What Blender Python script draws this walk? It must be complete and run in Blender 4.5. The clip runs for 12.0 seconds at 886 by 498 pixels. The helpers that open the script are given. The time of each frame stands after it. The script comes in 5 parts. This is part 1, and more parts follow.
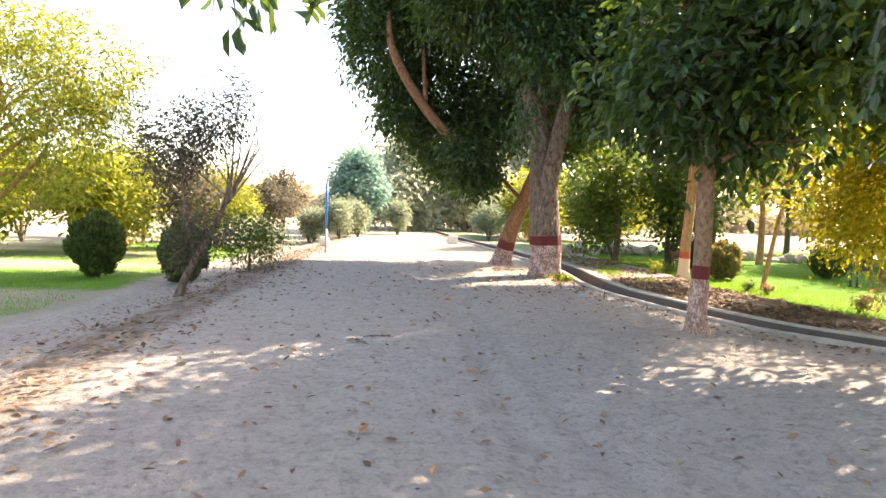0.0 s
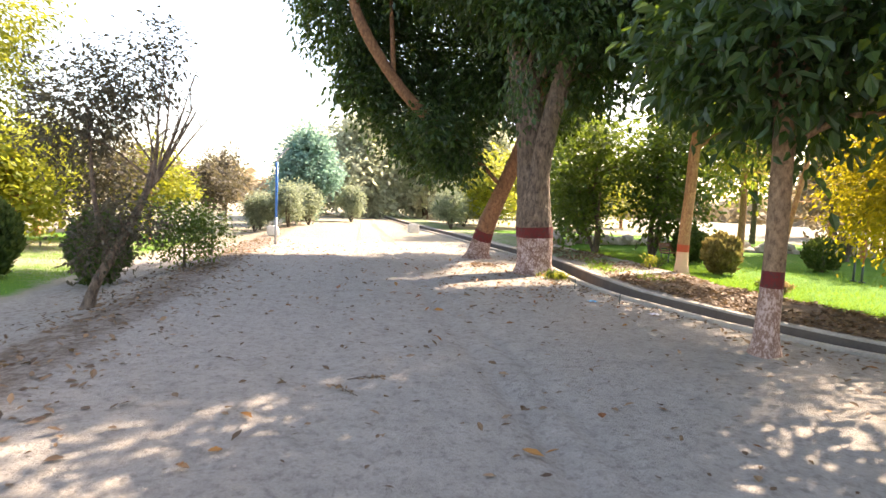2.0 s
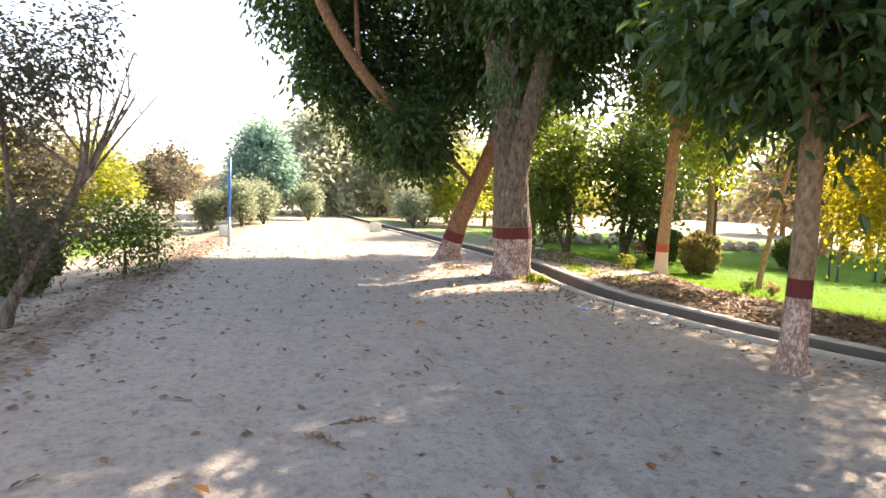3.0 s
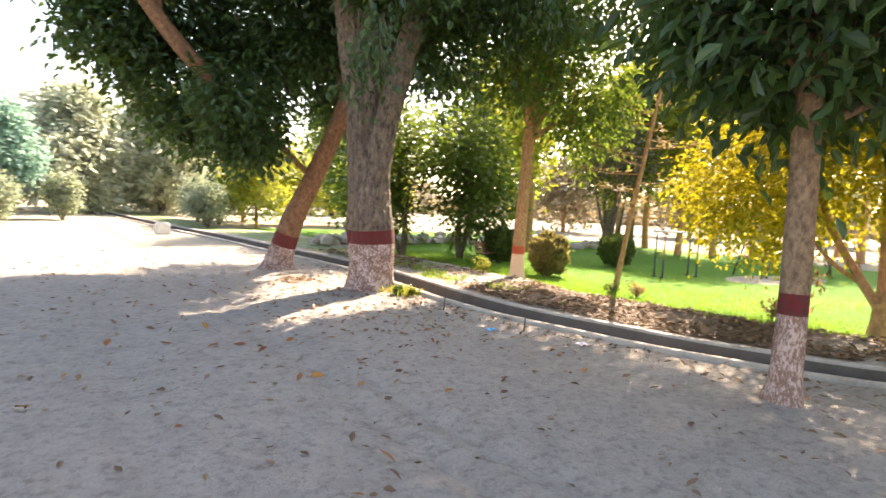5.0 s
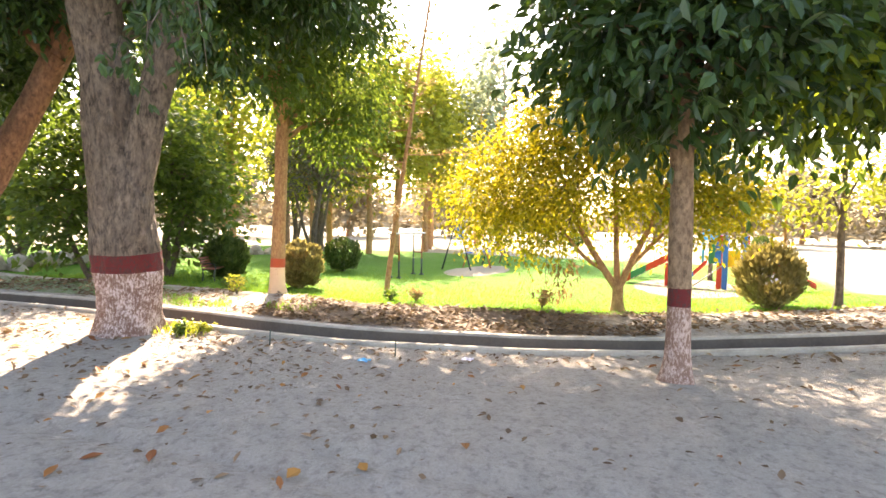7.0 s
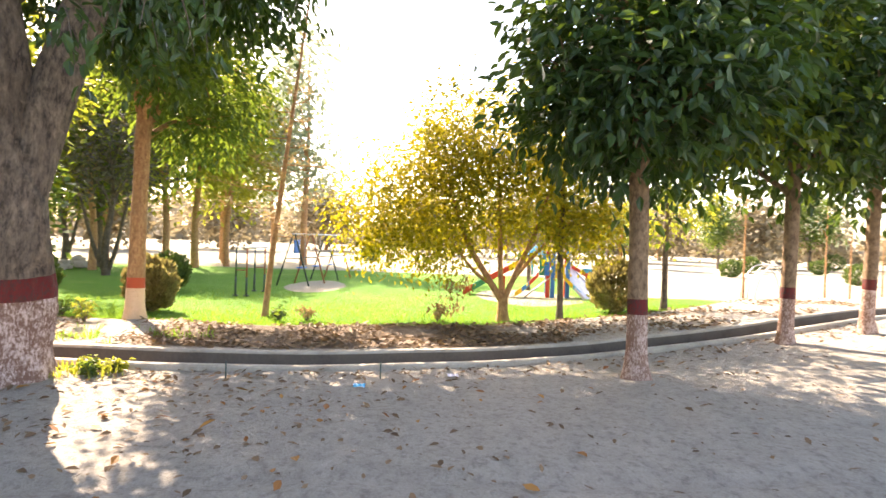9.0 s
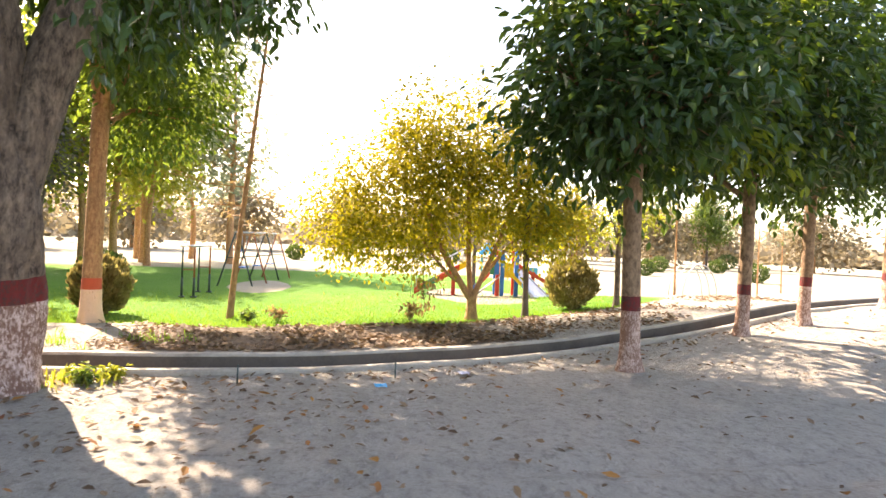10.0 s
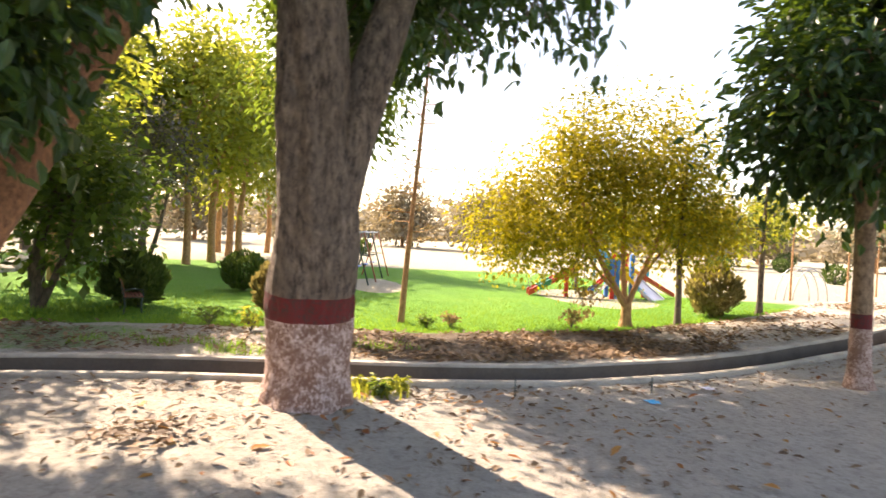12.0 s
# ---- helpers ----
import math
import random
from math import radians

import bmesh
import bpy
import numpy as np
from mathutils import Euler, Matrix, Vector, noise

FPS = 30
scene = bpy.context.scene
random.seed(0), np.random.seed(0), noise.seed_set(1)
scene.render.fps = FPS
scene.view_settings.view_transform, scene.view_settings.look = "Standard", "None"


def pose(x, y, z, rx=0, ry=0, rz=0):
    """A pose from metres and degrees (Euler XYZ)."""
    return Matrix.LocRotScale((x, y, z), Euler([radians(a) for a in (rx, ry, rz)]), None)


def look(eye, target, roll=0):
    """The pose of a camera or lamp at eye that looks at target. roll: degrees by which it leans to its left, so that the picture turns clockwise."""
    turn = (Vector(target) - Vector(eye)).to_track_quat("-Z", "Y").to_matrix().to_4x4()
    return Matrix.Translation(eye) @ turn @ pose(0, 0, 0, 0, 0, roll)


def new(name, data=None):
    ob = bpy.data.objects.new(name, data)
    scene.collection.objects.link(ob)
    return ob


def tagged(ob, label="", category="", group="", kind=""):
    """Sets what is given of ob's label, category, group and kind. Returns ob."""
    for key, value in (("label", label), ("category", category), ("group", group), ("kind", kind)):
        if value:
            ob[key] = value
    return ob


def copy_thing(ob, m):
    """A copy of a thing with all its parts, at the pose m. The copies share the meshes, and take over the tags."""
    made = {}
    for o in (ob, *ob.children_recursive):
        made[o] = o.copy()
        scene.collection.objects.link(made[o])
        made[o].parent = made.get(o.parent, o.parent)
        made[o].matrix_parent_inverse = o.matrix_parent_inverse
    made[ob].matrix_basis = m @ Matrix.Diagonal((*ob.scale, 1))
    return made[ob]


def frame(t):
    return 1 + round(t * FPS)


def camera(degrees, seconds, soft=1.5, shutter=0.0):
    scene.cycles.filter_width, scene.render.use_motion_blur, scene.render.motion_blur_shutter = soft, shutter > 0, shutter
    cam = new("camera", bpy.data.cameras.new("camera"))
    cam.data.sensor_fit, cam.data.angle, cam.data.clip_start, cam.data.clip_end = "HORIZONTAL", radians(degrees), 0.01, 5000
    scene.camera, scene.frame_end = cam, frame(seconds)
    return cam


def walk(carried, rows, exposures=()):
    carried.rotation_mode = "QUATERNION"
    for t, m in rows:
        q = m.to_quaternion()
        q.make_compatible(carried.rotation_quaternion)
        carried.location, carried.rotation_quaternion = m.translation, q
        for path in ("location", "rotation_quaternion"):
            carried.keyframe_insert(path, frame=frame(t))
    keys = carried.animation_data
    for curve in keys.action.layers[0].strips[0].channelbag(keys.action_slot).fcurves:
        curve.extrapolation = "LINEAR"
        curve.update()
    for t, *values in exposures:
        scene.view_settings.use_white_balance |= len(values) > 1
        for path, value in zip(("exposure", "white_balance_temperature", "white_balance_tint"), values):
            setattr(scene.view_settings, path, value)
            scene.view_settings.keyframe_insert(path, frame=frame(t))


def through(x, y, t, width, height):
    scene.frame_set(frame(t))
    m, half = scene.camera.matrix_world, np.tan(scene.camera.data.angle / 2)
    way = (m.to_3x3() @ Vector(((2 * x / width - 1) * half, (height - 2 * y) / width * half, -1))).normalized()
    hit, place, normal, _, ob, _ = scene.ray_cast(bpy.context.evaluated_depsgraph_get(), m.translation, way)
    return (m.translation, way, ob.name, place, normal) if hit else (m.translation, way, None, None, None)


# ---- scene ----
cam = camera(75.0, 12.0, shutter=0.3)
# seconds, place, yaw, pitch, roll
ROWS = [
    (0.0, -0.896, 0.417, 1.506, -3.64, -3.64, -2.24),
    (0.5, -0.991, 0.897, 1.529, -3.92, -4.12, -2.39),
    (1.0, -1.083, 1.417, 1.536, -4.68, -4.50, -2.50),
    (1.5, -1.223, 1.974, 1.514, -6.44, -4.87, -2.29),
    (2.0, -1.348, 2.466, 1.522, -8.86, -4.86, -2.54),
    (2.5, -1.465, 2.922, 1.545, -11.17, -4.91, -2.59),
    (4.5, -1.760, 5.094, 1.476, -25.75, -4.64, -2.65),
    (5.0, -2.023, 5.714, 1.492, -34.46, -4.24, -2.98),
    (5.5, -2.435, 6.339, 1.522, -44.87, -3.73, -3.21),
    (6.0, -2.676, 7.048, 1.547, -55.64, -3.47, -2.40),
    (6.5, -2.829, 7.669, 1.545, -63.78, -3.26, -1.49),
    (8.5, -3.413, 10.096, 1.543, -87.23, -1.34, -2.24),
    (9.0, -3.388, 10.728, 1.532, -94.15, -0.99, -2.08),
    (9.5, -3.382, 11.262, 1.528, -100.69, -0.70, -2.26),
    (10.0, -3.292, 11.849, 1.490, -102.97, -0.71, -2.43),
    (10.5, -3.253, 12.447, 1.472, -104.06, -0.72, -2.48),
    (11.0, -3.243, 12.979, 1.467, -103.73, -0.48, -2.23),
    (11.5, -3.193, 13.562, 1.529, -102.11, -0.55, -2.05),
    (12.0, -2.916, 14.396, 1.652, -100.53, -1.67, -3.06),
]
walk(cam, [(t, pose(x, y, z, 90 + pitch, roll, yaw)) for t, x, y, z, yaw, pitch, roll in ROWS],
     exposures=[(t, stops, 7850, 19) for t, stops in ((0.0, 2.22), (2.5, 2.05), (4.5, 2.3), (5.0, 2.3), (6.5, 2.65), (8.5, 2.45), (9.5, 2.29), (11.0, 2.08), (12.0, 1.9))])

# ---- light ----
SUN_AZ, SUN_EL = radians(31), radians(40)     # from +x towards +y
world = bpy.data.worlds.new("sky")
scene.world = world
world.use_nodes = True
wn = world.node_tree.nodes
wl = world.node_tree.links
sky = wn.new("ShaderNodeTexSky")
sky.sky_type = "NISHITA"
sky.sun_disc = False
sky.sun_elevation = SUN_EL
sky.sun_rotation = math.pi / 2 - SUN_AZ
sky.dust_density = 1.5
sky.air_density = 1.0
wl.new(sky.outputs[0], wn["Background"].inputs[0])
wn["Background"].inputs[1].default_value = 0.15
sun = new("sun", bpy.data.lights.new("sun", "SUN"))
sun.data.energy = 5.0
sun.data.angle = radians(0.6)
sun.data.color = (1.0, 0.93, 0.82)
sun_dir = Vector((math.cos(SUN_EL) * math.cos(SUN_AZ), math.cos(SUN_EL) * math.sin(SUN_AZ), math.sin(SUN_EL)))
sun.matrix_world = look(sun_dir * 60, (0, 0, 0))


# ---- materials ----
def material(name):
    m = bpy.data.materials.new(name)
    m.use_nodes = True
    nt = m.node_tree
    return m, nt, nt.nodes, nt.links, nt.nodes["Principled BSDF"]


def noise_node(nt, scale, detail=4.0, rough=0.6, coords=None):
    n = nt.nodes.new("ShaderNodeTexNoise")
    n.inputs["Scale"].default_value = scale
    n.inputs["Detail"].default_value = detail
    n.inputs["Roughness"].default_value = rough
    if coords is None:
        g = nt.nodes.new("ShaderNodeNewGeometry")
        coords = g.outputs["Position"]
    nt.links.new(coords, n.inputs["Vector"])
    return n.outputs["Fac"]


def ramp(nt, fac, stops):
    r = nt.nodes.new("ShaderNodeValToRGB")
    e = r.color_ramp.elements
    while len(e) < len(stops):
        e.new(0.5)
    for k, (pos, col) in enumerate(stops):
        e[k].position = pos
        e[k].color = (*col, 1) if len(col) == 3 else col
    nt.links.new(fac, r.inputs[0])
    return r.outputs[0]


def mixed(nt, fac, a, b, blend="MIX"):
    n = nt.nodes.new("ShaderNodeMix")
    n.data_type = "RGBA"
    n.blend_type = blend
    for socket, v in ((n.inputs[0], fac), (n.inputs[6], a), (n.inputs[7], b)):
        if isinstance(v, (int, float)):
            socket.default_value = v
        elif isinstance(v, tuple):
            socket.default_value = (*v, 1)
        else:
            nt.links.new(v, socket)
    return n.outputs[2]


def bump(nt, bs, height, strength, distance):
    b = nt.nodes.new("ShaderNodeBump")
    b.inputs["Strength"].default_value = strength
    b.inputs["Distance"].default_value = distance
    nt.links.new(height, b.inputs["Height"])
    nt.links.new(b.outputs[0], bs.inputs["Normal"])


def maths(nt, op, a, b=0.5, clamp=False):
    n = nt.nodes.new("ShaderNodeMath")
    n.operation = op
    n.use_clamp = clamp
    for socket, v in ((n.inputs[0], a), (n.inputs[1], b)):
        if isinstance(v, (int, float)):
            socket.default_value = v
        else:
            nt.links.new(v, socket)
    return n.outputs[0]


def plain(name, col, rough=0.6, metal=0.0, scale=9.0, vary=0.25, bump_d=0.002):
    """A surface of one colour, worn and stained at two scales."""
    m, nt, n, l, bs = material(name)
    dark = tuple(c * (1 - vary) for c in col)
    light = tuple(min(1, c * (1 + vary * 0.6)) for c in col)
    big = noise_node(nt, scale)
    fine = noise_node(nt, scale * 9, 3)
    c = ramp(nt, big, [(0.3, dark), (0.5, col), (0.75, light)])
    c = mixed(nt, 0.35, c, ramp(nt, fine, [(0.3, dark), (0.7, light)]))
    l.new(c, bs.inputs["Base Color"])
    bs.inputs["Roughness"].default_value = rough
    bs.inputs["Metallic"].default_value = metal
    bump(nt, bs, fine, 0.4, bump_d)
    return m


def leaf_material(name, dark, light, back, rough=0.45, through=0.4):
    """Leaves: glossy faces that let light through, each leaf a little different."""
    m, nt, n, l, bs = material(name)
    g = n.new("ShaderNodeNewGeometry")
    big = noise_node(nt, 0.9, 2)
    f = maths(nt, "ADD", maths(nt, "MULTIPLY", g.outputs["Random Per Island"], 0.7), maths(nt, "MULTIPLY", big, 0.3))
    col = ramp(nt, f, [(0.1, dark), (0.5, tuple((a + b) / 2 for a, b in zip(dark, light))), (0.9, light)])
    l.new(col, bs.inputs["Base Color"])
    bs.inputs["Roughness"].default_value = rough
    bs.inputs["Specular IOR Level"].default_value = 0.35
    t = n.new("ShaderNodeBsdfTranslucent")
    l.new(mixed(nt, f, tuple(c * 0.6 for c in back), back), t.inputs[0])
    mix = n.new("ShaderNodeMixShader")
    mix.inputs[0].default_value = through
    l.new(bs.outputs[0], mix.inputs[1])
    l.new(t.outputs[0], mix.inputs[2])
    l.new(mix.outputs[0], n["Material Output"].inputs[0])
    return m


def bark_material(name, dark, light, scale=6.0, stretch=0.25, depth=0.02):
    m, nt, n, l, bs = material(name)
    g = n.new("ShaderNodeNewGeometry")
    mp = n.new("ShaderNodeMapping")
    mp.inputs["Scale"].default_value = (1, 1, stretch)
    l.new(g.outputs["Position"], mp.inputs[0])
    ridges = noise_node(nt, scale * 4, 8, 0.75, mp.outputs[0])
    patch = noise_node(nt, scale * 0.8, 4, 0.65)
    col = ramp(nt, ridges, [(0.38, dark), (0.5, tuple((a + b) / 2 for a, b in zip(dark, light))), (0.62, light)])
    col = mixed(nt, ramp(nt, patch, [(0.42, (0, 0, 0)), (0.62, (0.45, 0.45, 0.45))]), col, tuple(c * 0.5 for c in light))
    lichen = noise_node(nt, scale * 2.2, 5, 0.7)
    col = mixed(nt, ramp(nt, lichen, [(0.58, (0, 0, 0)), (0.68, (0.45, 0.45, 0.45))]), col, tuple(min(0.6, c * 1.35) for c in light))
    l.new(col, bs.inputs["Base Color"])
    bs.inputs["Roughness"].default_value = 0.9
    bump(nt, bs, ridges, 0.9, depth)
    return m


def paint_on_bark(name, paint, under, cover=0.55):
    """Lime wash or band paint, worn through to the bark in patches."""
    m, nt, n, l, bs = material(name)
    g = n.new("ShaderNodeNewGeometry")
    mp = n.new("ShaderNodeMapping")
    mp.inputs["Scale"].default_value = (1, 1, 0.5)
    l.new(g.outputs["Position"], mp.inputs[0])
    ridges = noise_node(nt, 46, 7, 0.72, mp.outputs[0])
    patch = noise_node(nt, 7, 5, 0.65)
    f = maths(nt, "ADD", maths(nt, "MULTIPLY", ridges, 0.65), maths(nt, "MULTIPLY", patch, 0.35))
    k = ramp(nt, f, [(cover - 0.1, (0, 0, 0)), (cover, (1, 1, 1))])
    l.new(mixed(nt, k, mixed(nt, patch, tuple(c * 0.75 for c in paint), paint), under), bs.inputs["Base Color"])
    bs.inputs["Roughness"].default_value = 0.85
    bump(nt, bs, ridges, 0.8, 0.012)
    return m


def ground_material():
    """Sandy earth, mown grass and dry grey soil on one sheet, by the stretches of the plan."""
    m, nt, n, l, bs = material("park_ground")
    fine = noise_node(nt, 45, 6, 0.75)
    mid = noise_node(nt, 4, 5, 0.65)
    big = noise_node(nt, 0.5, 4, 0.6)
    clods = noise_node(nt, 14, 5, 0.7)
    sand = ramp(nt, mid, [(0.25, (0.32, 0.28, 0.235)), (0.5, (0.445, 0.395, 0.335)), (0.75, (0.53, 0.475, 0.405))])
    sand = mixed(nt, 0.4, sand, ramp(nt, fine, [(0.3, (0.25, 0.22, 0.185)), (0.7, (0.57, 0.51, 0.44))]))
    sand = mixed(nt, maths(nt, "MULTIPLY", ramp(nt, clods, [(0.50, (0, 0, 0)), (0.66, (1, 1, 1))]), 0.55), sand, (0.19, 0.16, 0.13))
    grass = ramp(nt, big, [(0.3, (0.06, 0.18, 0.015)), (0.55, (0.09, 0.25, 0.02)), (0.75, (0.17, 0.30, 0.04))])
    grass = mixed(nt, 0.45, grass, ramp(nt, fine, [(0.3, (0.045, 0.11, 0.015)), (0.7, (0.17, 0.30, 0.05))]))
    dry = mixed(nt, mid, (0.30, 0.265, 0.19), (0.42, 0.375, 0.28))
    litter = mixed(nt, fine, (0.09, 0.065, 0.045), (0.27, 0.20, 0.145))
    col = sand
    for layer, name, edge in ((dry, "dry", 0.5), (litter, "litter", 0.6), (grass, "grass", 0.5)):
        a = n.new("ShaderNodeAttribute")
        a.attribute_name = name
        f = maths(nt, "ADD", a.outputs["Fac"], maths(nt, "MULTIPLY", maths(nt, "SUBTRACT", maths(nt, "ADD", maths(nt, "MULTIPLY", mid, 0.5), maths(nt, "MULTIPLY", clods, 0.5)), 0.5), 1.6 * edge))
        f = ramp(nt, f, [(0.38, (0, 0, 0)), (0.62, (1, 1, 1))])
        gate = ramp(nt, a.outputs["Fac"], [(0.02, (0, 0, 0)), (0.12, (1, 1, 1))])
        col = mixed(nt, maths(nt, "MULTIPLY", f, gate), col, layer)
    l.new(col, bs.inputs["Base Color"])
    bs.inputs["Roughness"].default_value = 0.95
    bs.inputs["Specular IOR Level"].default_value = 0.15
    h = maths(nt, "ADD", maths(nt, "MULTIPLY", fine, 0.35), maths(nt, "MULTIPLY", clods, 0.65))
    bump(nt, bs, h, 1.0, 0.085)
    return m


GROUND = ground_material()
CONCRETE = plain("channel_concrete", (0.40, 0.35, 0.285), 0.9, 0, 3.0, 0.4, 0.006)
# Dark brown strips inside the walls: the recess's shade put into colour.
INNER_SHADE = plain("shade_brown_channel_inside", (0.12, 0.095, 0.075), 0.85, 0, 3.0, 0.35, 0.006)
BED_DARK = plain("dark_channel_bed", (0.10, 0.085, 0.07), 0.8, 0, 4.0, 0.35, 0.01)
BARK_GREY = bark_material("grey_furrowed_bark", (0.04, 0.026, 0.018), (0.30, 0.215, 0.155), 4.2, 0.4, 0.06)
BARK_BROWN = bark_material("red_brown_bark", (0.10, 0.045, 0.024), (0.31, 0.155, 0.08), 5, 0.5, 0.012)
BARK_SMOOTH = bark_material("smooth_mottled_bark", (0.105, 0.06, 0.033), (0.34, 0.215, 0.125), 5, 0.6, 0.008)
BARK_ORANGE = bark_material("orange_brown_bark", (0.26, 0.12, 0.05), (0.58, 0.32, 0.15), 5, 0.5, 0.008)
BARK_DARK = bark_material("dark_brown_bark", (0.06, 0.045, 0.035), (0.20, 0.15, 0.11), 6, 0.3, 0.012)
WASH = paint_on_bark("pink_white_lime_wash", (0.70, 0.53, 0.47), (0.19, 0.10, 0.07), 0.525)
WASH_CREAM = paint_on_bark("cream_lime_wash", (0.84, 0.56, 0.36), (0.48, 0.25, 0.13), 0.64)
WASH_PINK = paint_on_bark("faded_pink_lime_wash", (0.66, 0.47, 0.39), (0.24, 0.13, 0.09), 0.53)
BAND = paint_on_bark("dull_red_band_paint", (0.165, 0.014, 0.012), (0.07, 0.026, 0.02), 0.57)
BAND_BRIGHT = paint_on_bark("bright_red_band_paint", (0.58, 0.10, 0.04), (0.30, 0.10, 0.05), 0.70)
# A brighter copy of the dark leaves; backlight is put into the let-through colour.
LEAF_BACKLIT = leaf_material("backlight_tinted_leaves", (0.02, 0.055, 0.015), (0.06, 0.12, 0.03), (0.46, 0.56, 0.05), 0.4, 0.45)
LEAF_DARK = leaf_material("dark_glossy_leaves", (0.014, 0.036, 0.018), (0.05, 0.105, 0.04), (0.17, 0.27, 0.02), 0.3, 0.28)
LEAF_MID = leaf_material("mid_green_leaves", (0.025, 0.06, 0.018), (0.085, 0.15, 0.04), (0.28, 0.38, 0.04), 0.5, 0.38)
LEAF_YELLOW = leaf_material("yellow_autumn_leaves", (0.09, 0.115, 0.015), (0.47, 0.40, 0.03), (0.68, 0.56, 0.03), 0.5, 0.42)
LEAF_LIME = leaf_material("yellow_green_leaves", (0.05, 0.10, 0.015), (0.31, 0.33, 0.05), (0.58, 0.58, 0.06), 0.55, 0.45)
# Haze is mixed into this grey-green for the far row; nearer growth shares it.
LEAF_PALE = leaf_material("haze_greyed_green_leaves", (0.15, 0.19, 0.14), (0.34, 0.39, 0.28), (0.46, 0.52, 0.30), 0.6, 0.45)
# Distance haze is put into these pale leaf colours.
LEAF_FAR = leaf_material("haze_paled_far_leaves", (0.34, 0.38, 0.30), (0.56, 0.58, 0.46), (0.70, 0.72, 0.50), 0.7, 0.6)
# Lightened blue-green, with the haze of distance in the colour.
LEAF_BLUE = leaf_material("hazy_blue_green_leaves", (0.13, 0.26, 0.22), (0.27, 0.42, 0.36), (0.34, 0.54, 0.40), 0.6, 0.45)
LEAF_THUJA = leaf_material("thuja_scale_leaves", (0.022, 0.055, 0.016), (0.10, 0.145, 0.04), (0.18, 0.25, 0.04), 0.65, 0.3)
LEAF_OLIVE = leaf_material("dry_olive_thuja_leaves", (0.10, 0.085, 0.03), (0.30, 0.25, 0.10), (0.42, 0.34, 0.10), 0.65, 0.3)
LEAF_PURPLE = leaf_material("dusty_purple_green_leaves", (0.045, 0.042, 0.034), (0.14, 0.12, 0.09), (0.22, 0.19, 0.09), 0.55, 0.35)
LEAF_BROWN = leaf_material("dry_brown_needles", (0.16, 0.09, 0.04), (0.42, 0.27, 0.13), (0.55, 0.36, 0.14), 0.6, 0.4)
# Tan haze over the far ground is painted into the leaf colour.
LEAF_HAZE = leaf_material("haze_tan_far_leaves", (0.19, 0.155, 0.10), (0.34, 0.28, 0.185), (0.36, 0.29, 0.16), 0.8, 0.3)
LITTER = leaf_material("dry_fallen_leaves", (0.075, 0.042, 0.025), (0.31, 0.195, 0.11), (0.4, 0.25, 0.1), 0.7, 0.15)
LITTER_BRIGHT = leaf_material("orange_fallen_leaves", (0.22, 0.06, 0.025), (0.46, 0.22, 0.05), (0.45, 0.22, 0.05), 0.6, 0.2)
GRASS_BLADE = leaf_material("grass_blades", (0.06, 0.16, 0.015), (0.20, 0.36, 0.05), (0.34, 0.55, 0.05), 0.6, 0.45)


# ---- building helpers ----
def mesh_object(name, verts, faces, mat, parent=None, label="", smooth=False):
    me = bpy.data.meshes.new(name)
    me.from_pydata([tuple(v) for v in verts] if not isinstance(verts, np.ndarray) else verts.tolist(), [],
                   faces if not isinstance(faces, np.ndarray) else faces.tolist())
    me.materials.append(mat)
    if smooth:
        me.polygons.foreach_set("use_smooth", [True] * len(me.polygons))
    ob = new(name, me)
    if parent is not None:
        ob.parent = parent
    if label:
        ob["label"] = label
    return ob


def part(name, bm, mat, parent, label=""):
    me = bpy.data.meshes.new(name)
    bm.to_mesh(me)
    bm.free()
    me.materials.append(mat)
    ob = new(name, me)
    ob.parent = parent
    if label:
        ob["label"] = label
    return ob


def empty(name, at, label, category, group="", kind=""):
    ob = new(name)
    ob.matrix_world = Matrix.Translation(at)
    return tagged(ob, label, category, group, kind)


def sweep(path, radii, sides=12, rough=0.0, seed=0, caps=True, flare=0.0, furrow=0.0):
    """Verts and faces of a tapered tube along path."""
    pts = [Vector(p) for p in path]
    rng = random.Random(seed)
    ph = rng.uniform(0, 50)
    verts, faces = [], []
    for k, p in enumerate(pts):
        d = (pts[min(k + 1, len(pts) - 1)] - pts[max(k - 1, 0)]).normalized()
        a = d.cross(Vector((0, 1, 0.01)) if abs(d.y) < 0.9 else Vector((1, 0, 0))).normalized()
        b = d.cross(a).normalized()
        for s in range(sides):
            th = 2 * math.pi * s / sides
            r = radii[k] * (1 + rough * noise.noise(Vector((math.cos(th) * 1.7 + ph, math.sin(th) * 1.7, p.z * 1.1))))
            if flare:
                h = max(0.0, 1 - p.z / 0.35)
                r *= 1 + flare * h * h * (1 + 0.6 * math.cos(3 * th + ph))
            if furrow:
                q = Vector((math.cos(th) * radii[k] * 15, math.sin(th) * radii[k] * 15, p.z * 5 + ph))
                r += furrow * (0.6 - 2.2 * abs(noise.noise(q)) + 0.5 * noise.noise(q * 2.3))
            verts.append(p + (a * math.cos(th) + b * math.sin(th)) * r)
    for k in range(len(pts) - 1):
        for s in range(sides):
            t = (s + 1) % sides
            faces.append((k * sides + s, k * sides + t, (k + 1) * sides + t, (k + 1) * sides + s))
    if caps:
        faces.append(tuple(range(sides - 1, -1, -1)))
        faces.append(tuple((len(pts) - 1) * sides + s for s in range(sides)))
    return verts, faces


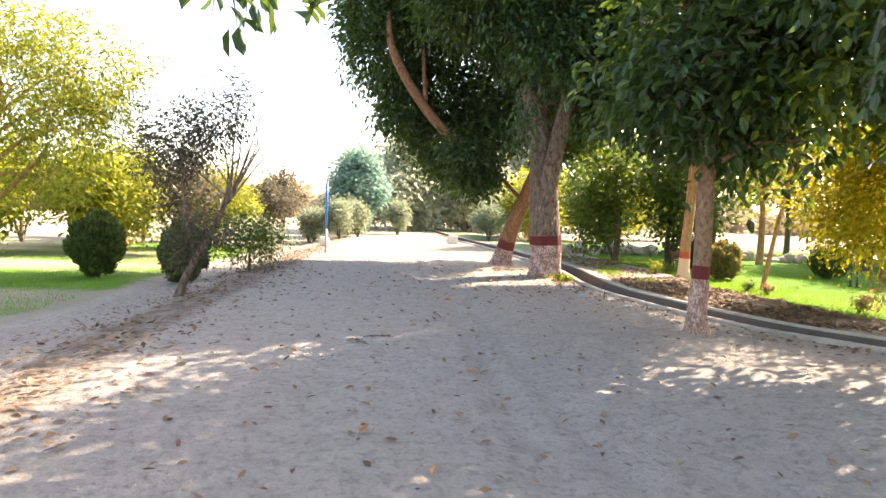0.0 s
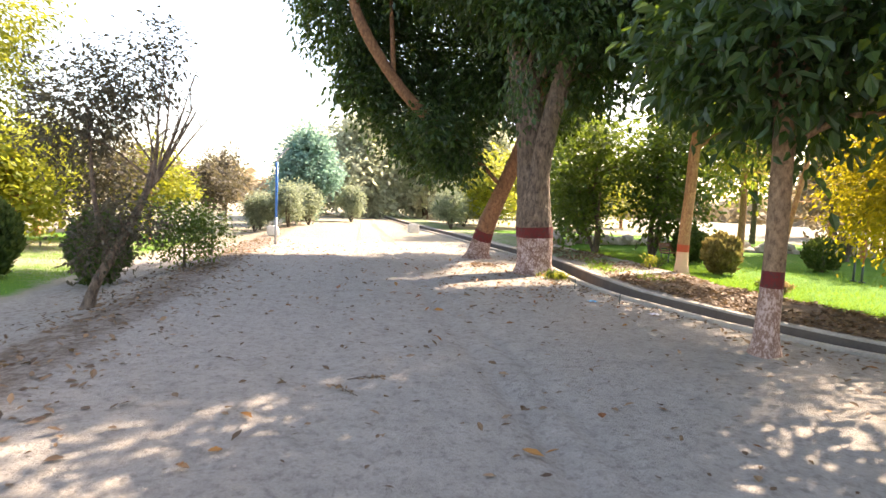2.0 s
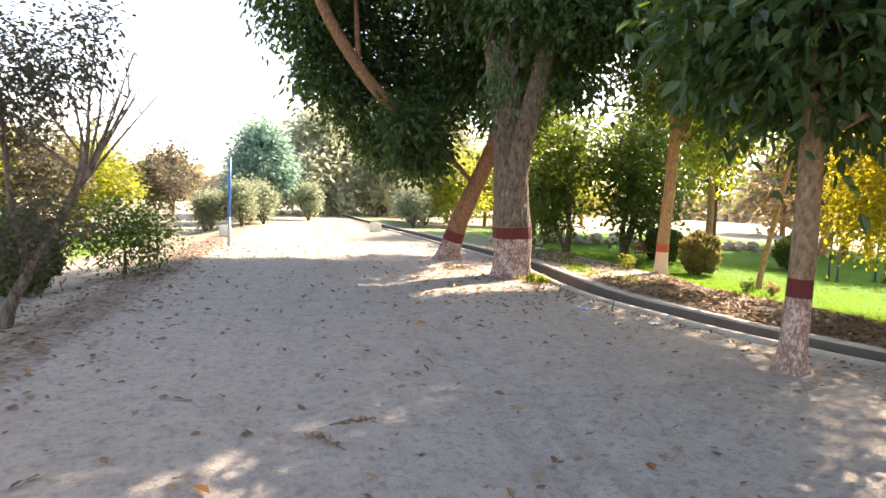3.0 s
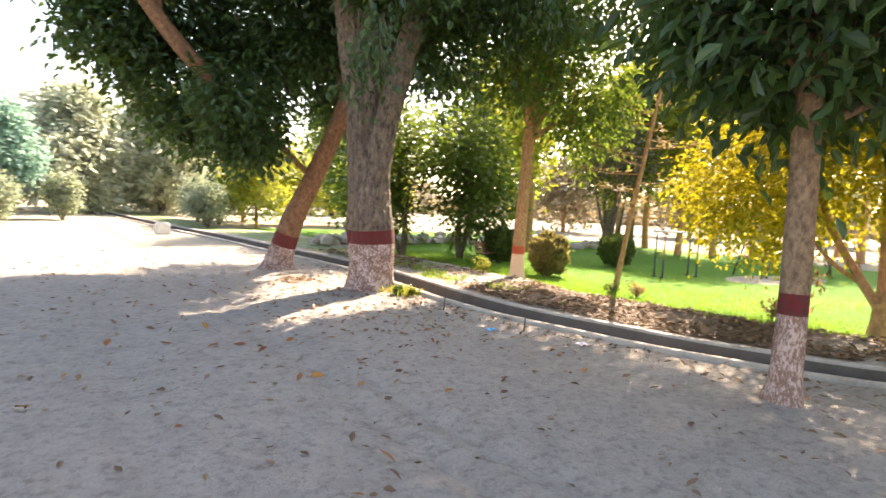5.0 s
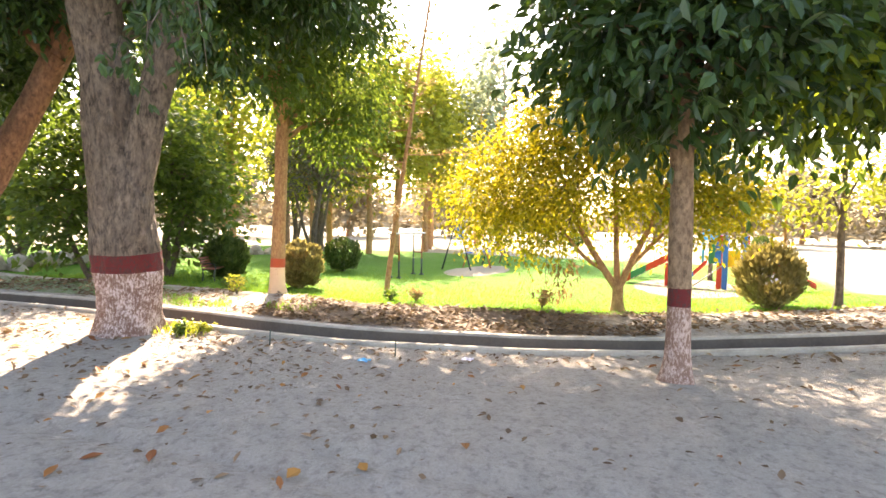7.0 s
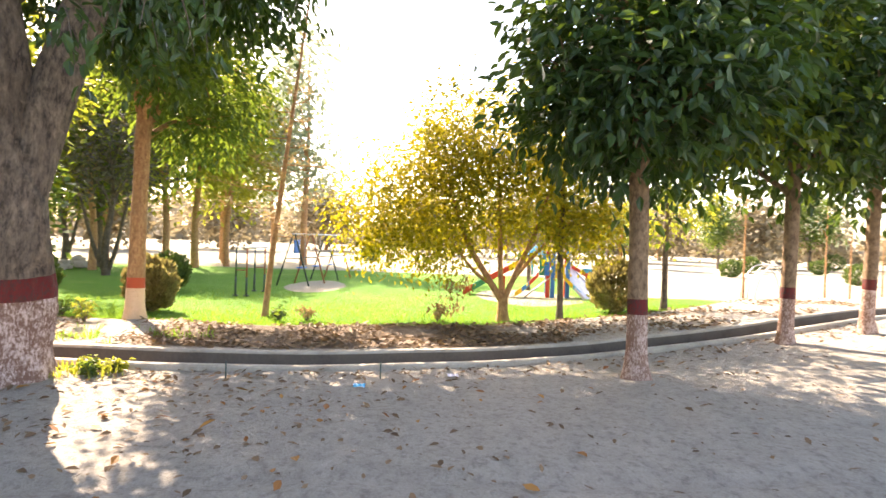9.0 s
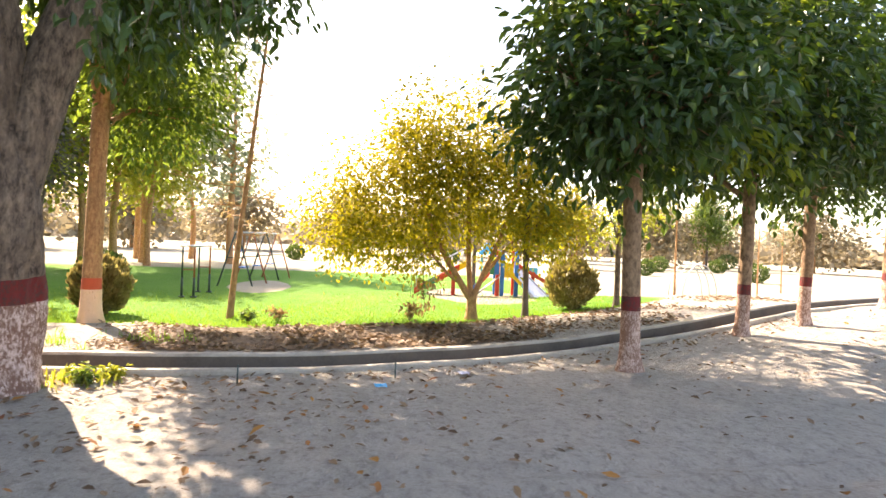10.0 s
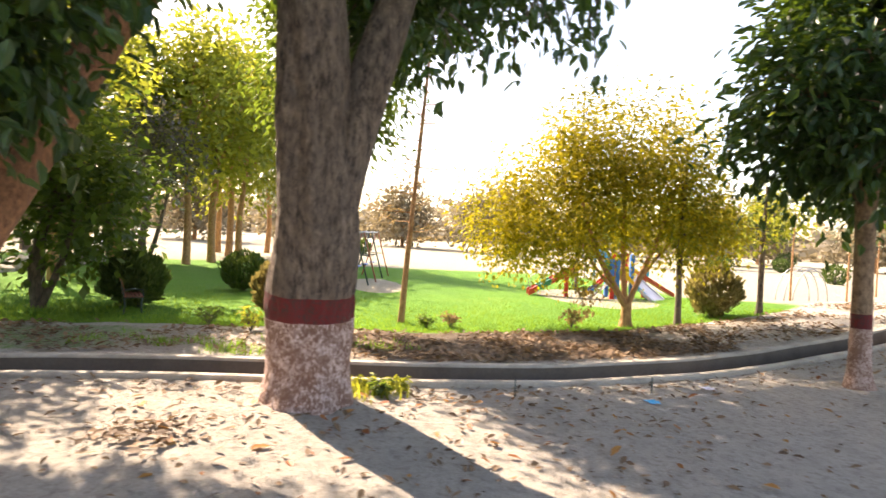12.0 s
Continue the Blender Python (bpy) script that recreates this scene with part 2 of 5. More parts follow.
def smooth_path(points, steps):
    """Catmull-Rom through (x, y, z, r) points: a path and its radii."""
    P = [np.array(p, float) for p in points]
    P = [2 * P[0] - P[1]] + P + [2 * P[-1] - P[-2]]
    out = []
    for k in range(1, len(P) - 2):
        for s in range(steps):
            t = s / steps
            a, b, c, d = P[k - 1], P[k], P[k + 1], P[k + 2]
            out.append(0.5 * (2 * b + (c - a) * t + (2 * a - 5 * b + 4 * c - d) * t * t + (3 * b - a - 3 * c + d) * t ** 3))
    out.append(P[-2])
    return [tuple(o[:3]) for o in out], [max(float(o[3]), 0.004) for o in out]


def leaf_cloud(rng, centres, size, droop=0.5, wide=0.42, simple=False, outward=None, vary=0.35):
    """Verts and faces of leaves at the given points: folded along the rib, hanging by droop."""
    n = len(centres)
    az = rng.uniform(0, 2 * np.pi, n)
    tilt = rng.normal(-droop, 0.45, n)
    d = np.stack([np.cos(az) * np.cos(tilt), np.sin(az) * np.cos(tilt), np.sin(tilt)], 1)
    if outward is not None:
        d = d + outward * 0.8
        d /= np.linalg.norm(d, axis=1)[:, None] + 1e-9
    side = np.cross(d, rng.normal(0, 0.5, (n, 3)) + np.array([0, 0, 1.0]))
    side /= np.linalg.norm(side, axis=1)[:, None] + 1e-9
    up = np.cross(side, d)
    s = (size * rng.uniform(1 - vary, 1 + vary, n))[:, None]
    w = s * wide * 0.5
    if simple:
        v = np.stack([centres, centres + d * s * 0.5 + side * w, centres + d * s, centres + d * s * 0.5 - side * w], 1).reshape(-1, 3)
        f = np.arange(n * 4).reshape(n, 4)
        return v, f
    fold = up * s * 0.08
    v = np.stack([centres,
                  centres + d * s * 0.35 + side * w + fold, centres + d * s * 0.75 + side * w * 0.7 + fold * 0.6,
                  centres + d * s - up * s * 0.12,
                  centres + d * s * 0.75 - side * w * 0.7 + fold * 0.6, centres + d * s * 0.35 - side * w + fold], 1).reshape(-1, 3)
    o = (np.arange(n) * 6)[:, None]
    f = np.concatenate([o + np.array([0, 1, 2, 3]), o + np.array([0, 3, 4, 5])], 0)
    return v, f


def crown_points(rng, clumps, density, per_twig=10, spread=0.16, shell=0.55):
    """Leaf places of a crown: twigs in each clump (x, y, z, rx, ry, rz), denser towards the outside, with gaps."""
    pts, outs = [], []
    for (x, y, z, rx, ry, rz) in clumps:
        n = max(8, int(density * (rx * ry * rz) ** (2 / 3) * 4))
        u = rng.normal(0, 1, (n, 3))
        u /= np.linalg.norm(u, axis=1)[:, None]
        lump = 1 + 0.16 * np.sin(u[:, 0] * 5 + x) * np.cos(u[:, 1] * 6 + y) + 0.14 * np.sin(u[:, 2] * 7 + z)
        rad = (rng.uniform(shell ** 3, 1, n) ** (1 / 3)) * lump * rng.choice([1, 1, 1, 1.1], n)
        c = np.array([x, y, z]) + u * rad[:, None] * np.array([rx, ry, rz])
        p = np.repeat(c, per_twig, 0) + rng.normal(0, spread, (n * per_twig, 3)) * np.array([1, 1, 1.15])
        pts.append(p)
        outs.append(np.repeat(u, per_twig, 0))
    return np.concatenate(pts), np.concatenate(outs)


def tree(name, at, trunk, bark, clumps, leaf, label, density=60, size=0.12, per_twig=10, spread=0.16, droop=0.5, wide=0.42,
         bands=None, limbs=(), seed=1, simple=False, group="", sides=14, rough=0.12, shell=0.55, flare=0.25, auto=True, extra=None, category="tree", furrow=0.0, scale=1.0, sunlit=()):
    """A tree: trunk (x, y, z, r) from its foot, limbs to the clumps of its crown, leaves; painted foot where bands are given.
    All places are relative to the foot."""
    root = empty(name, at, label, category, group)
    root.scale = (scale, scale, scale)
    rng = np.random.default_rng(seed)
    path, radii = smooth_path(trunk, 26 if furrow else 8)
    cuts = [(0, 99, "trunk", bark, "")]
    if bands:
        lo, hi, wash, red = bands
        cuts = [(-9, lo, "painted_foot", wash, "worn lime wash"), (lo, hi, "red_band", red, "dull red paint"), (hi, 99, "trunk", bark, "")]
        zs = np.array([p[2] for p in path])
        for h in (lo, hi):
            k = int(np.searchsorted(zs, h))
            f = (h - zs[k - 1]) / (zs[k] - zs[k - 1])
            q = tuple(np.array(path[k - 1]) * (1 - f) + np.array(path[k]) * f)
            path.insert(k, q)
            radii.insert(k, radii[k - 1] * (1 - f) + radii[k] * f)
            zs = np.array([p[2] for p in path])
    V, F = sweep(path, radii, sides, rough, seed, False, flare, furrow)
    stem = None
    for lo, hi, nm, mat, lab in cuts[::-1]:
        ring = [k for k, p in enumerate(path) if lo - 1e-6 <= p[2] <= hi + 1e-6] if bands else list(range(len(path)))
        a, b = ring[0], ring[-1]
        vs = V[a * sides:(b + 1) * sides]
        fs = [tuple(i - a * sides for i in f) for f in F if min(f) >= a * sides and max(f) < (b + 1) * sides]
        piece = mesh_object(nm, vs, fs, mat, stem or root, lab, True)
        stem = stem or piece
    for k, limb in enumerate(limbs):
        lp, lr = smooth_path(limb, 6)
        v, f = sweep(lp, lr, 10, 0.12, seed + k)
        mesh_object("limb", v, f, bark, root, "", True)
    if clumps:
        lv, lf = [], []
        if auto:
            top = Vector(trunk[-1][:3])
            zs = [p[2] for p in path]
            for k, c in enumerate(clumps):
                h = min(max(c[2] - c[5] * 1.3, trunk[-1][2] * 0.5), trunk[-1][2])
                j = min(range(len(path)), key=lambda i: abs(zs[i] - h))
                s, e = Vector(path[j]), Vector(c[:3])
                mid = s.lerp(e, 0.5) + Vector((0, 0, 0.12 * (e - s).length))
                r0 = min(radii[j] * 0.55, 0.02 + 0.03 * (e - s).length)
                lp, lr = smooth_path([(*s, r0), (*mid, r0 * 0.65), (*e, r0 * 0.3)], 5)
                v, f = sweep(lp, lr, 7, 0.1, seed + k)
                lf += [tuple(i + len(lv) for i in q) for q in f]
                lv += v
                for t in range(5):
                    u = Vector(rng.normal(0, 1, 3)).normalized()
                    q = e + Vector((u.x * c[3], u.y * c[4], u.z * c[5])) * 0.85
                    v, f = sweep([mid.lerp(e, 0.4 + 0.12 * t), e.lerp(q, 0.5) + Vector((0, 0, 0.05)), q], [r0 * 0.3, r0 * 0.2, 0.005], 5, 0, 0)
                    lf += [tuple(i + len(lv) for i in x) for x in f]
                    lv += v
            mesh_object("branchwork", lv, lf, bark, root, "", True)
        pts, outs = crown_points(rng, clumps, density, per_twig, spread, shell)
        v, f = leaf_cloud(rng, pts, size, droop, wide, simple, outs)
        mesh_object("crown", v, f, leaf, root)
    # Some crown leaves are coloured as if the sun shone through them.
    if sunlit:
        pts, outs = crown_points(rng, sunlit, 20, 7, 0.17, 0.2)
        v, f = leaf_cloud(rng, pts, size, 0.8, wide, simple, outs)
        mesh_object("sunlit_sprays", v, f, LEAF_BACKLIT, root, "crown sprays with backlit yellow-green put into their colour")
    if extra:
        extra(root, rng)
    return root


# ---- the lie of the land ----
KERB_Y = (-60, -20, -5, 0, 2.7, 4.2, 5.9, 7.9, 9.2, 10.5, 11.9, 13.3, 14.7, 16.3, 18.6, 22, 30.6, 120)
KERB_X = (19, 13, 9.3, 7.2, 5.95, 5.2, 4.65, 4.2, 3.66, 3.3, 3.06, 3.07, 3.2, 3.4, 3.3, 2.85, 1.93, -6)


def kerb(y):
    """The x of the channel's near edge, rounded at the bends."""
    return sum(float(np.interp(y + d, KERB_Y, KERB_X)) for d in (-0.9, -0.45, 0, 0.45, 0.9)) / 5


def step(v, a, b):
    t = min(1.0, max(0.0, (v - a) / (b - a)))
    return t * t * (3 - 2 * t)


def road_edge(y):
    return -3.05 - 0.12 * min(max(y, -20), 7) - 0.006 * max(y - 7, 0)


def land(x, y):
    """Height of the ground."""
    h = 0.4 * step(9 - y, 0, 7) * step(x, 1.0, 3.6) * (1 - step(x, 9, 14))
    h -= 0.33 * step(road_edge(y) - x, 0.0, 2.2)
    o = x - kerb(y)
    h += 0.06 * step(o, 0.5, 0.75) * (1 - step(o, 2.7, 3.6))
    h += 0.30 * math.exp(-((x - 8.5) / 4.0) ** 2 - ((y - 26) / 4.0) ** 2)
    return h


def ground_sheet():
    near = [k * 0.22 for k in range(-72, 100)]
    offs = sorted(set([-5.0 + 0.085 * k for k in range(56)] + [-4000, -1500, -600, -250, -120, -70, -48, -36, -28, -22, -18] + near + [0.065, 0.075, 0.635, 0.645, 3.0, 3.2] +
                      [23, 26, 30, 36, 45, 60, 90, 150, 300, 700, 1600, 4000]))
    ys = [-4000, -1500, -600, -250, -120, -70, -50, -40, -32, -26, -21, -17, -14, -12] + [-10 + 0.16 * k for k in range(282)] + \
         [36, 38, 41, 45, 50, 56, 64, 75, 90, 120, 180, 300, 700, 1600, 4000]
    verts, grass, dry, litter = [], [], [], []
    for y in ys:
        kx, e = kerb(min(max(y, -60), 120)), road_edge(y)
        for o in offs:
            x = o + kx * math.exp(-(o / 60.0) ** 2)
            z = land(x, y)
            if 0.07 < o < 0.64:
                z -= 0.34
            close = abs(o) < 24 and -12 < y < 36
            if close:
                z += 0.035 * noise.noise(Vector((x * 0.5, y * 0.5, 0))) + 0.016 * noise.noise(Vector((x * 2.3, y * 2.3, 3))) + 0.010 * noise.noise(Vector((x * 5.5, y * 4.0, 9)))
                road = e < x and o < -0.3
                if road:
                    for track, wide, deep in ((-1.7 + 0.02 * y, 0.14, 0.025), (0.0 - 0.01 * y, 0.11, 0.045), (0.45 - 0.02 * y, 0.10, 0.035)):
                        z -= deep * math.exp(-((x - track) / wide) ** 2)
            verts.append((x, y, z))
            right = step(o, 2.8, 3.4) * (1 - step(x, 19, 25)) * step(y, 1.5, 5.5) * (1 - step(y, 30, 36))
            right *= 1 - step(3 * math.exp(-((x - 12.2) / 2.6) ** 2 - ((y - 7.2) / 1.5) ** 2), 0.9, 1.6)
            right *= 1 - step(3 * math.exp(-((x - 14.0) / 2.2) ** 2 - ((y - 13.2) / 0.9) ** 2), 0.9, 1.6)
            left = (0.5 + 0.5 * noise.noise(Vector((x * 0.16, y * 0.5, 4)))) * step(e - x, 2.2, 3.2) * (1 - step(e - x, 17, 24)) * step(y, 2, 6) * (1 - step(y, 26, 32))
            verge = 0.5 * step(y, 15, 17.5) * step(o, 0.9, 1.1) * (1 - step(o, 2.6, 3.0))
            grass.append(max(right, left, verge))
            dry.append(max(step(o, 3.0, 4.2), step(e - x, 2.0, 3.2), step(y, 19, 24) * 0.6))
            bank = (0.26 + 0.38 * step(y, 7.5, 9.5) * (1 - step(y, 13.6, 14.6))) * step(o, 0.8, 1.0) * (1 - step(o, 3.0, 3.3))
            edge = 0.55 * math.exp(-((x - e) / 0.45) ** 2) + 0.40 * step(e - x, 0.1, 0.5) * (1 - step(e - x, 2.2, 3.0))
            litter.append(max(bank, edge) if close else 0.0)
    w = len(offs)
    faces = [(r * w + c, r * w + c + 1, (r + 1) * w + c + 1, (r + 1) * w + c) for r in range(len(ys) - 1) for c in range(w - 1)]
    ob = mesh_object("ground", verts, faces, GROUND, None, "", True)
    for name, data in (("grass", grass), ("dry", dry), ("litter", litter)):
        a = ob.data.attributes.new(name, "FLOAT", "POINT")
        a.data.foreach_set("value", data)
    return tagged(ob, "trodden sandy park road with mown lawns and dry soil", "ground", kind="structure")


ground_sheet()


def channel():
    """The irrigation channel: two cast walls, dark strips inside them and a dark brown bed."""
    root = empty("water_channel", (0, 0, 0), "shallow concrete irrigation channel with worn pale rims", "channel", kind="structure")
    ys = [-14 + 0.3 * k for k in range(250)]
    for name, o0, o1, low, top, mat in (("near_wall", 0.0, 0.13, -0.42, 0.055, CONCRETE), ("far_wall", 0.58, 0.72, -0.42, 0.105, CONCRETE), ("near_inner_shade", 0.127, 0.136, -0.42, 0.03, INNER_SHADE), ("far_inner_shade", 0.571, 0.584, -0.42, 0.075, INNER_SHADE), ("channel_bed", 0.11, 0.60, -0.4, -0.20, BED_DARK)):
        verts = []
        for y in ys:
            x = kerb(y)
            h = land(x + 0.4, y) + 0.012 * noise.noise(Vector((y * 0.8, 0, 2)))
            j = 0.012 * noise.noise(Vector((y * 2.1, 0, 5)))
            c = min(0.018, (o1 - o0) * 0.3)
            verts += [(x + o0 + j, y, h + low), (x + o0 + j, y, h + top - c), (x + o0 + c + j, y, h + top),
                      (x + o1 - c + j, y, h + top), (x + o1 + j, y, h + top - c), (x + o1 + j, y, h + low)]
        faces = [(6 * r + s, 6 * r + s + 1, 6 * r + s + 7, 6 * r + s + 6) for r in range(len(ys) - 1) for s in range(5)]
        faces += [(0, 5, 4, 3, 2, 1), tuple(6 * (len(ys) - 1) + s for s in range(6))]
        mesh_object(name, verts, faces, mat, root)


channel()


def foot(x, y, dz=-0.03):
    return (x, y, land(x, y) + dz)


# ---- the row of painted trees along the road ----
ROW = "painted trees along the road"
tree("roadside_tree", foot(3.1, 7.97), [(0, 0, -0.1, 0.15), (0.0, 0, 0.3, 0.125), (0.02, 0, 1.0, 0.115), (0.02, 0.02, 1.8, 0.11), (0.0, 0.05, 2.7, 0.11), (-0.25, 0.1, 3.6, 0.085), (-0.4, 0.1, 4.6, 0.05)],
     BARK_SMOOTH, [(0, 0.0, 3.3, 1.35, 1.3, 0.85), (-0.1, 0.4, 4.3, 1.1, 1.05, 0.9), (0.4, 0.0, 4.1, 1.0, 1.3, 0.95), (0.1, 0.15, 2.85, 0.95, 0.95, 0.5), (0.4, -0.3, 4.7, 0.9, 0.9, 0.5),
                   (-0.7, -0.6, 3.35, 0.65, 0.65, 0.5), (0.8, 0.5, 3.2, 0.6, 0.8, 0.7), (0.1, -0.9, 3.7, 0.75, 0.7, 0.8),
                   (0.75, -0.7, 2.55, 0.4, 0.4, 0.3), (-0.7, 0.5, 3.2, 0.5, 0.5, 0.4), (0.0, 0.95, 3.5, 0.65, 0.65, 0.6), (0.4, -0.3, 5.5, 0.9, 1.1, 0.8), (0.0, -0.9, 5.1, 0.9, 0.9, 0.7), (0.5, -1.3, 4.4, 0.8, 0.7, 0.6)],
     LEAF_DARK, "slim tree with dark glossy leaves and white and red painted foot", 38, 0.17, 8, 0.18, 0.55, 0.5, (0.75, 0.93, WASH_PINK, BAND), seed=11, group=ROW,
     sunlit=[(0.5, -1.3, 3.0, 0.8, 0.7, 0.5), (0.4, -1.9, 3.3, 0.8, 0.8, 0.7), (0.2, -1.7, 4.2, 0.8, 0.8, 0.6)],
     limbs=[[(0.0, 0.03, 2.5, 0.07), (0.25, -0.1, 3.3, 0.06), (0.7, -0.2, 4.4, 0.04)]])
for k, (x, y, r, s) in enumerate([(4.4, 5.25, 0.105, 0.95), (4.9, 3.6, 0.1, 0.9), (6.9, -0.6, 0.13, 1.0), (3.6, -2.6, 0.15, 1.1)]):
    behind_tree = tree("roadside_tree", foot(x, y), [(0, 0, -0.1, r * 1.25), (0, 0, 0.3, r), (-0.02, 0, 1.0, r * 0.94), (-0.05, 0.02, 1.9, r * 0.88), (-0.08, 0.05, 2.8, r * 0.8), (0.1, 0.1, 4.2 * s, r * 0.55)],
         BARK_SMOOTH, [(0, 0.0, 2.9 * s, 1.15, 1.15, 0.65), (-0.5, 0.4, 4.1 * s, 1.4, 1.4, 1.1), (0.6, -0.2, 4.3 * s, 1.4, 1.5, 1.2), (0, 0.0, 5.6 * s, 1.3, 1.3, 1.0), (-0.8, -0.6, 3.4 * s, 0.8, 0.9, 0.7)] + ([(0.6, 1.2, 2.75, 0.7, 0.8, 0.5), (0.1, 1.3, 3.4, 0.8, 0.8, 0.6)] if k == 0 else []),
         LEAF_DARK, "slim tree with dark leaves and white and red painted foot", (34, 34, 38, 38)[k], 0.16, 8, 0.17, 0.55, 0.5, (0.68, 0.84, WASH_PINK, BAND), seed=21 + k, group=ROW,
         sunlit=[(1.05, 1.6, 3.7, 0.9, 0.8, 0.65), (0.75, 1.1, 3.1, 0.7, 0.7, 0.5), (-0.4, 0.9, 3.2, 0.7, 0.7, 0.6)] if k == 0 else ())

# the thick forked tree
old_tree = tree("old_roadside_tree", foot(2.6, 14.58), [(0, 0, -0.1, 0.42), (0, 0, 0.3, 0.40), (-0.02, 0, 1.0, 0.39), (-0.1, 0, 1.9, 0.35), (-0.2, 0.06, 2.9, 0.31), (-0.32, 0.12, 3.8, 0.28), (-0.65, 0.1, 5.2, 0.20), (-1.1, 0.2, 7.0, 0.12)],
     BARK_GREY, [(-0.9, 0, 7.4, 2.6, 2.4, 1.8), (1.2, 0.2, 7.2, 2.4, 2.4, 1.8), (0, -0.8, 5.9, 1.9, 1.7, 1.0), (0.4, 0.6, 9.0, 2.6, 2.6, 1.6), (1.7, -1.2, 5.3, 1.3, 1.3, 1.0),
                 (0.9, -0.5, 4.3, 0.7, 0.7, 0.9), (-0.3, -1.4, 5.2, 1.1, 1.0, 0.8), (1.25, 0.2, 5.6, 1.05, 1.0, 0.8), (-2.2, -1.0, 6.6, 1.3, 1.3, 1.0),
                 # High side clumps out of view, added to keep sun off the road.
                 (2.6, -1.6, 7.2, 1.7, 1.6, 1.0), (3.2, 0.4, 8.0, 1.7, 1.6, 1.0), (1.6, -2.6, 7.4, 1.6, 1.4, 0.9)],
     LEAF_DARK, "thick old forked tree with furrowed bark, painted white and red below", 80, 0.145, 10, 0.2, 0.6, 0.5, (0.83, 1.06, WASH, BAND), seed=3, group=ROW, sides=110, flare=0.12, rough=0.2, furrow=0.013,
     limbs=[[(-0.08, -0.12, 1.6, 0.2), (-0.06, -0.24, 2.2, 0.22), (0.0, -0.42, 3.0, 0.21), (0.12, -0.66, 3.9, 0.19), (0.35, -0.95, 5.2, 0.15), (1.0, -0.9, 7.0, 0.10)]])
# the leaning tree behind it
tree("leaning_roadside_tree", foot(2.03, 17.7), [(0, 0, -0.1, 0.36), (0.03, -0.05, 0.3, 0.29), (0.18, -0.26, 1.0, 0.235), (0.45, -0.62, 1.9, 0.20), (0.85, -1.15, 3.3, 0.175), (1.0, -1.6, 4.4, 0.16), (1.1, -1.8, 6.2, 0.1)],
     BARK_BROWN, [(-3.5, 0.4, 6.6, 1.5, 1.4, 1.6), (-2.4, 0.5, 5.2, 1.3, 1.2, 1.1), (-2.9, 0.4, 4.4, 1.0, 1.0, 0.8), (-2.0, 0.4, 3.5, 1.0, 0.9, 0.8), (-1.1, 0.4, 2.9, 0.9, 0.8, 0.7), (-1.0, -1.2, 2.95, 0.7, 0.5, 0.55), (-0.9, -1.0, 2.5, 0.6, 0.45, 0.4), (-1.5, -1.7, 3.25, 0.5, 0.4, 0.4), (-2.2, 0.5, 7.6, 2.0, 2.0, 1.5),
                  (-0.2, 0.5, 5.2, 1.5, 1.3, 1.3), (0.8, -1.2, 4.9, 1.1, 1.0, 0.9), (0.0, -0.8, 4.6, 1.0, 0.9, 0.8), (-0.4, 0.7, 4.0, 1.0, 0.9, 0.8), (1.2, 0.4, 7.2, 2.0, 2.0, 1.4), (-4.1, 0.3, 7.9, 1.2, 1.3, 1.2),
                  # Mostly unseen sparse clumps, added to throw dappled shade on the road.
                  (2.6, 0.7, 4.9, 0.75, 0.75, 0.4), (3.6, 1.4, 5.6, 0.75, 0.75, 0.4), (4.5, 1.9, 6.6, 0.8, 0.8, 0.4), (3.2, 2.1, 6.2, 0.75, 0.75, 0.4), (2.0, 1.3, 5.2, 0.7, 0.7, 0.4), (4.0, 0.5, 6.2, 0.75, 0.75, 0.4), (3.0, -0.2, 6.6, 0.8, 0.8, 0.4), (1.7, 0.8, 3.9, 0.75, 0.75, 0.6), (2.9, 2.6, 4.5, 0.9, 0.9, 0.6)],
     LEAF_DARK, "leaning tree with red-brown bark, painted white and red below", 80, 0.15, 10, 0.18, 0.6, 0.48, (0.55, 0.80, WASH, BAND), seed=4, group=ROW, sides=64, furrow=0.008,
     auto=False, limbs=[[(0.45, -0.72, 1.9, 0.05), (-0.5, -0.4, 2.9, 0.08), (-1.57, -0.95, 3.5, 0.14), (-2.5, -1.1, 4.4, 0.13), (-3.4, -1.1, 5.8, 0.12), (-3.6, -0.8, 7.0, 0.06)],
            [(-2.5, -1.1, 4.4, 0.07), (-2.55, -1.0, 5.3, 0.06), (-2.6, -0.5, 6.5, 0.04)], [(0.9, -1.5, 3.6, 0.1), (0.2, -0.4, 5.0, 0.07), (-0.6, 0.4, 6.4, 0.04)],
            [(1.0, -1.7, 4.4, 0.09), (1.3, -0.6, 6.0, 0.06), (1.4, 0.2, 7.4, 0.04)], [(1.05, -1.75, 5.0, 0.07), (2.6, 0.2, 5.5, 0.05), (4.2, 1.3, 6.3, 0.02)], [(2.4, 0.0, 5.4, 0.03), (2.2, 0.9, 5.2, 0.02), (2.6, 1.3, 5.2, 0.01)]])
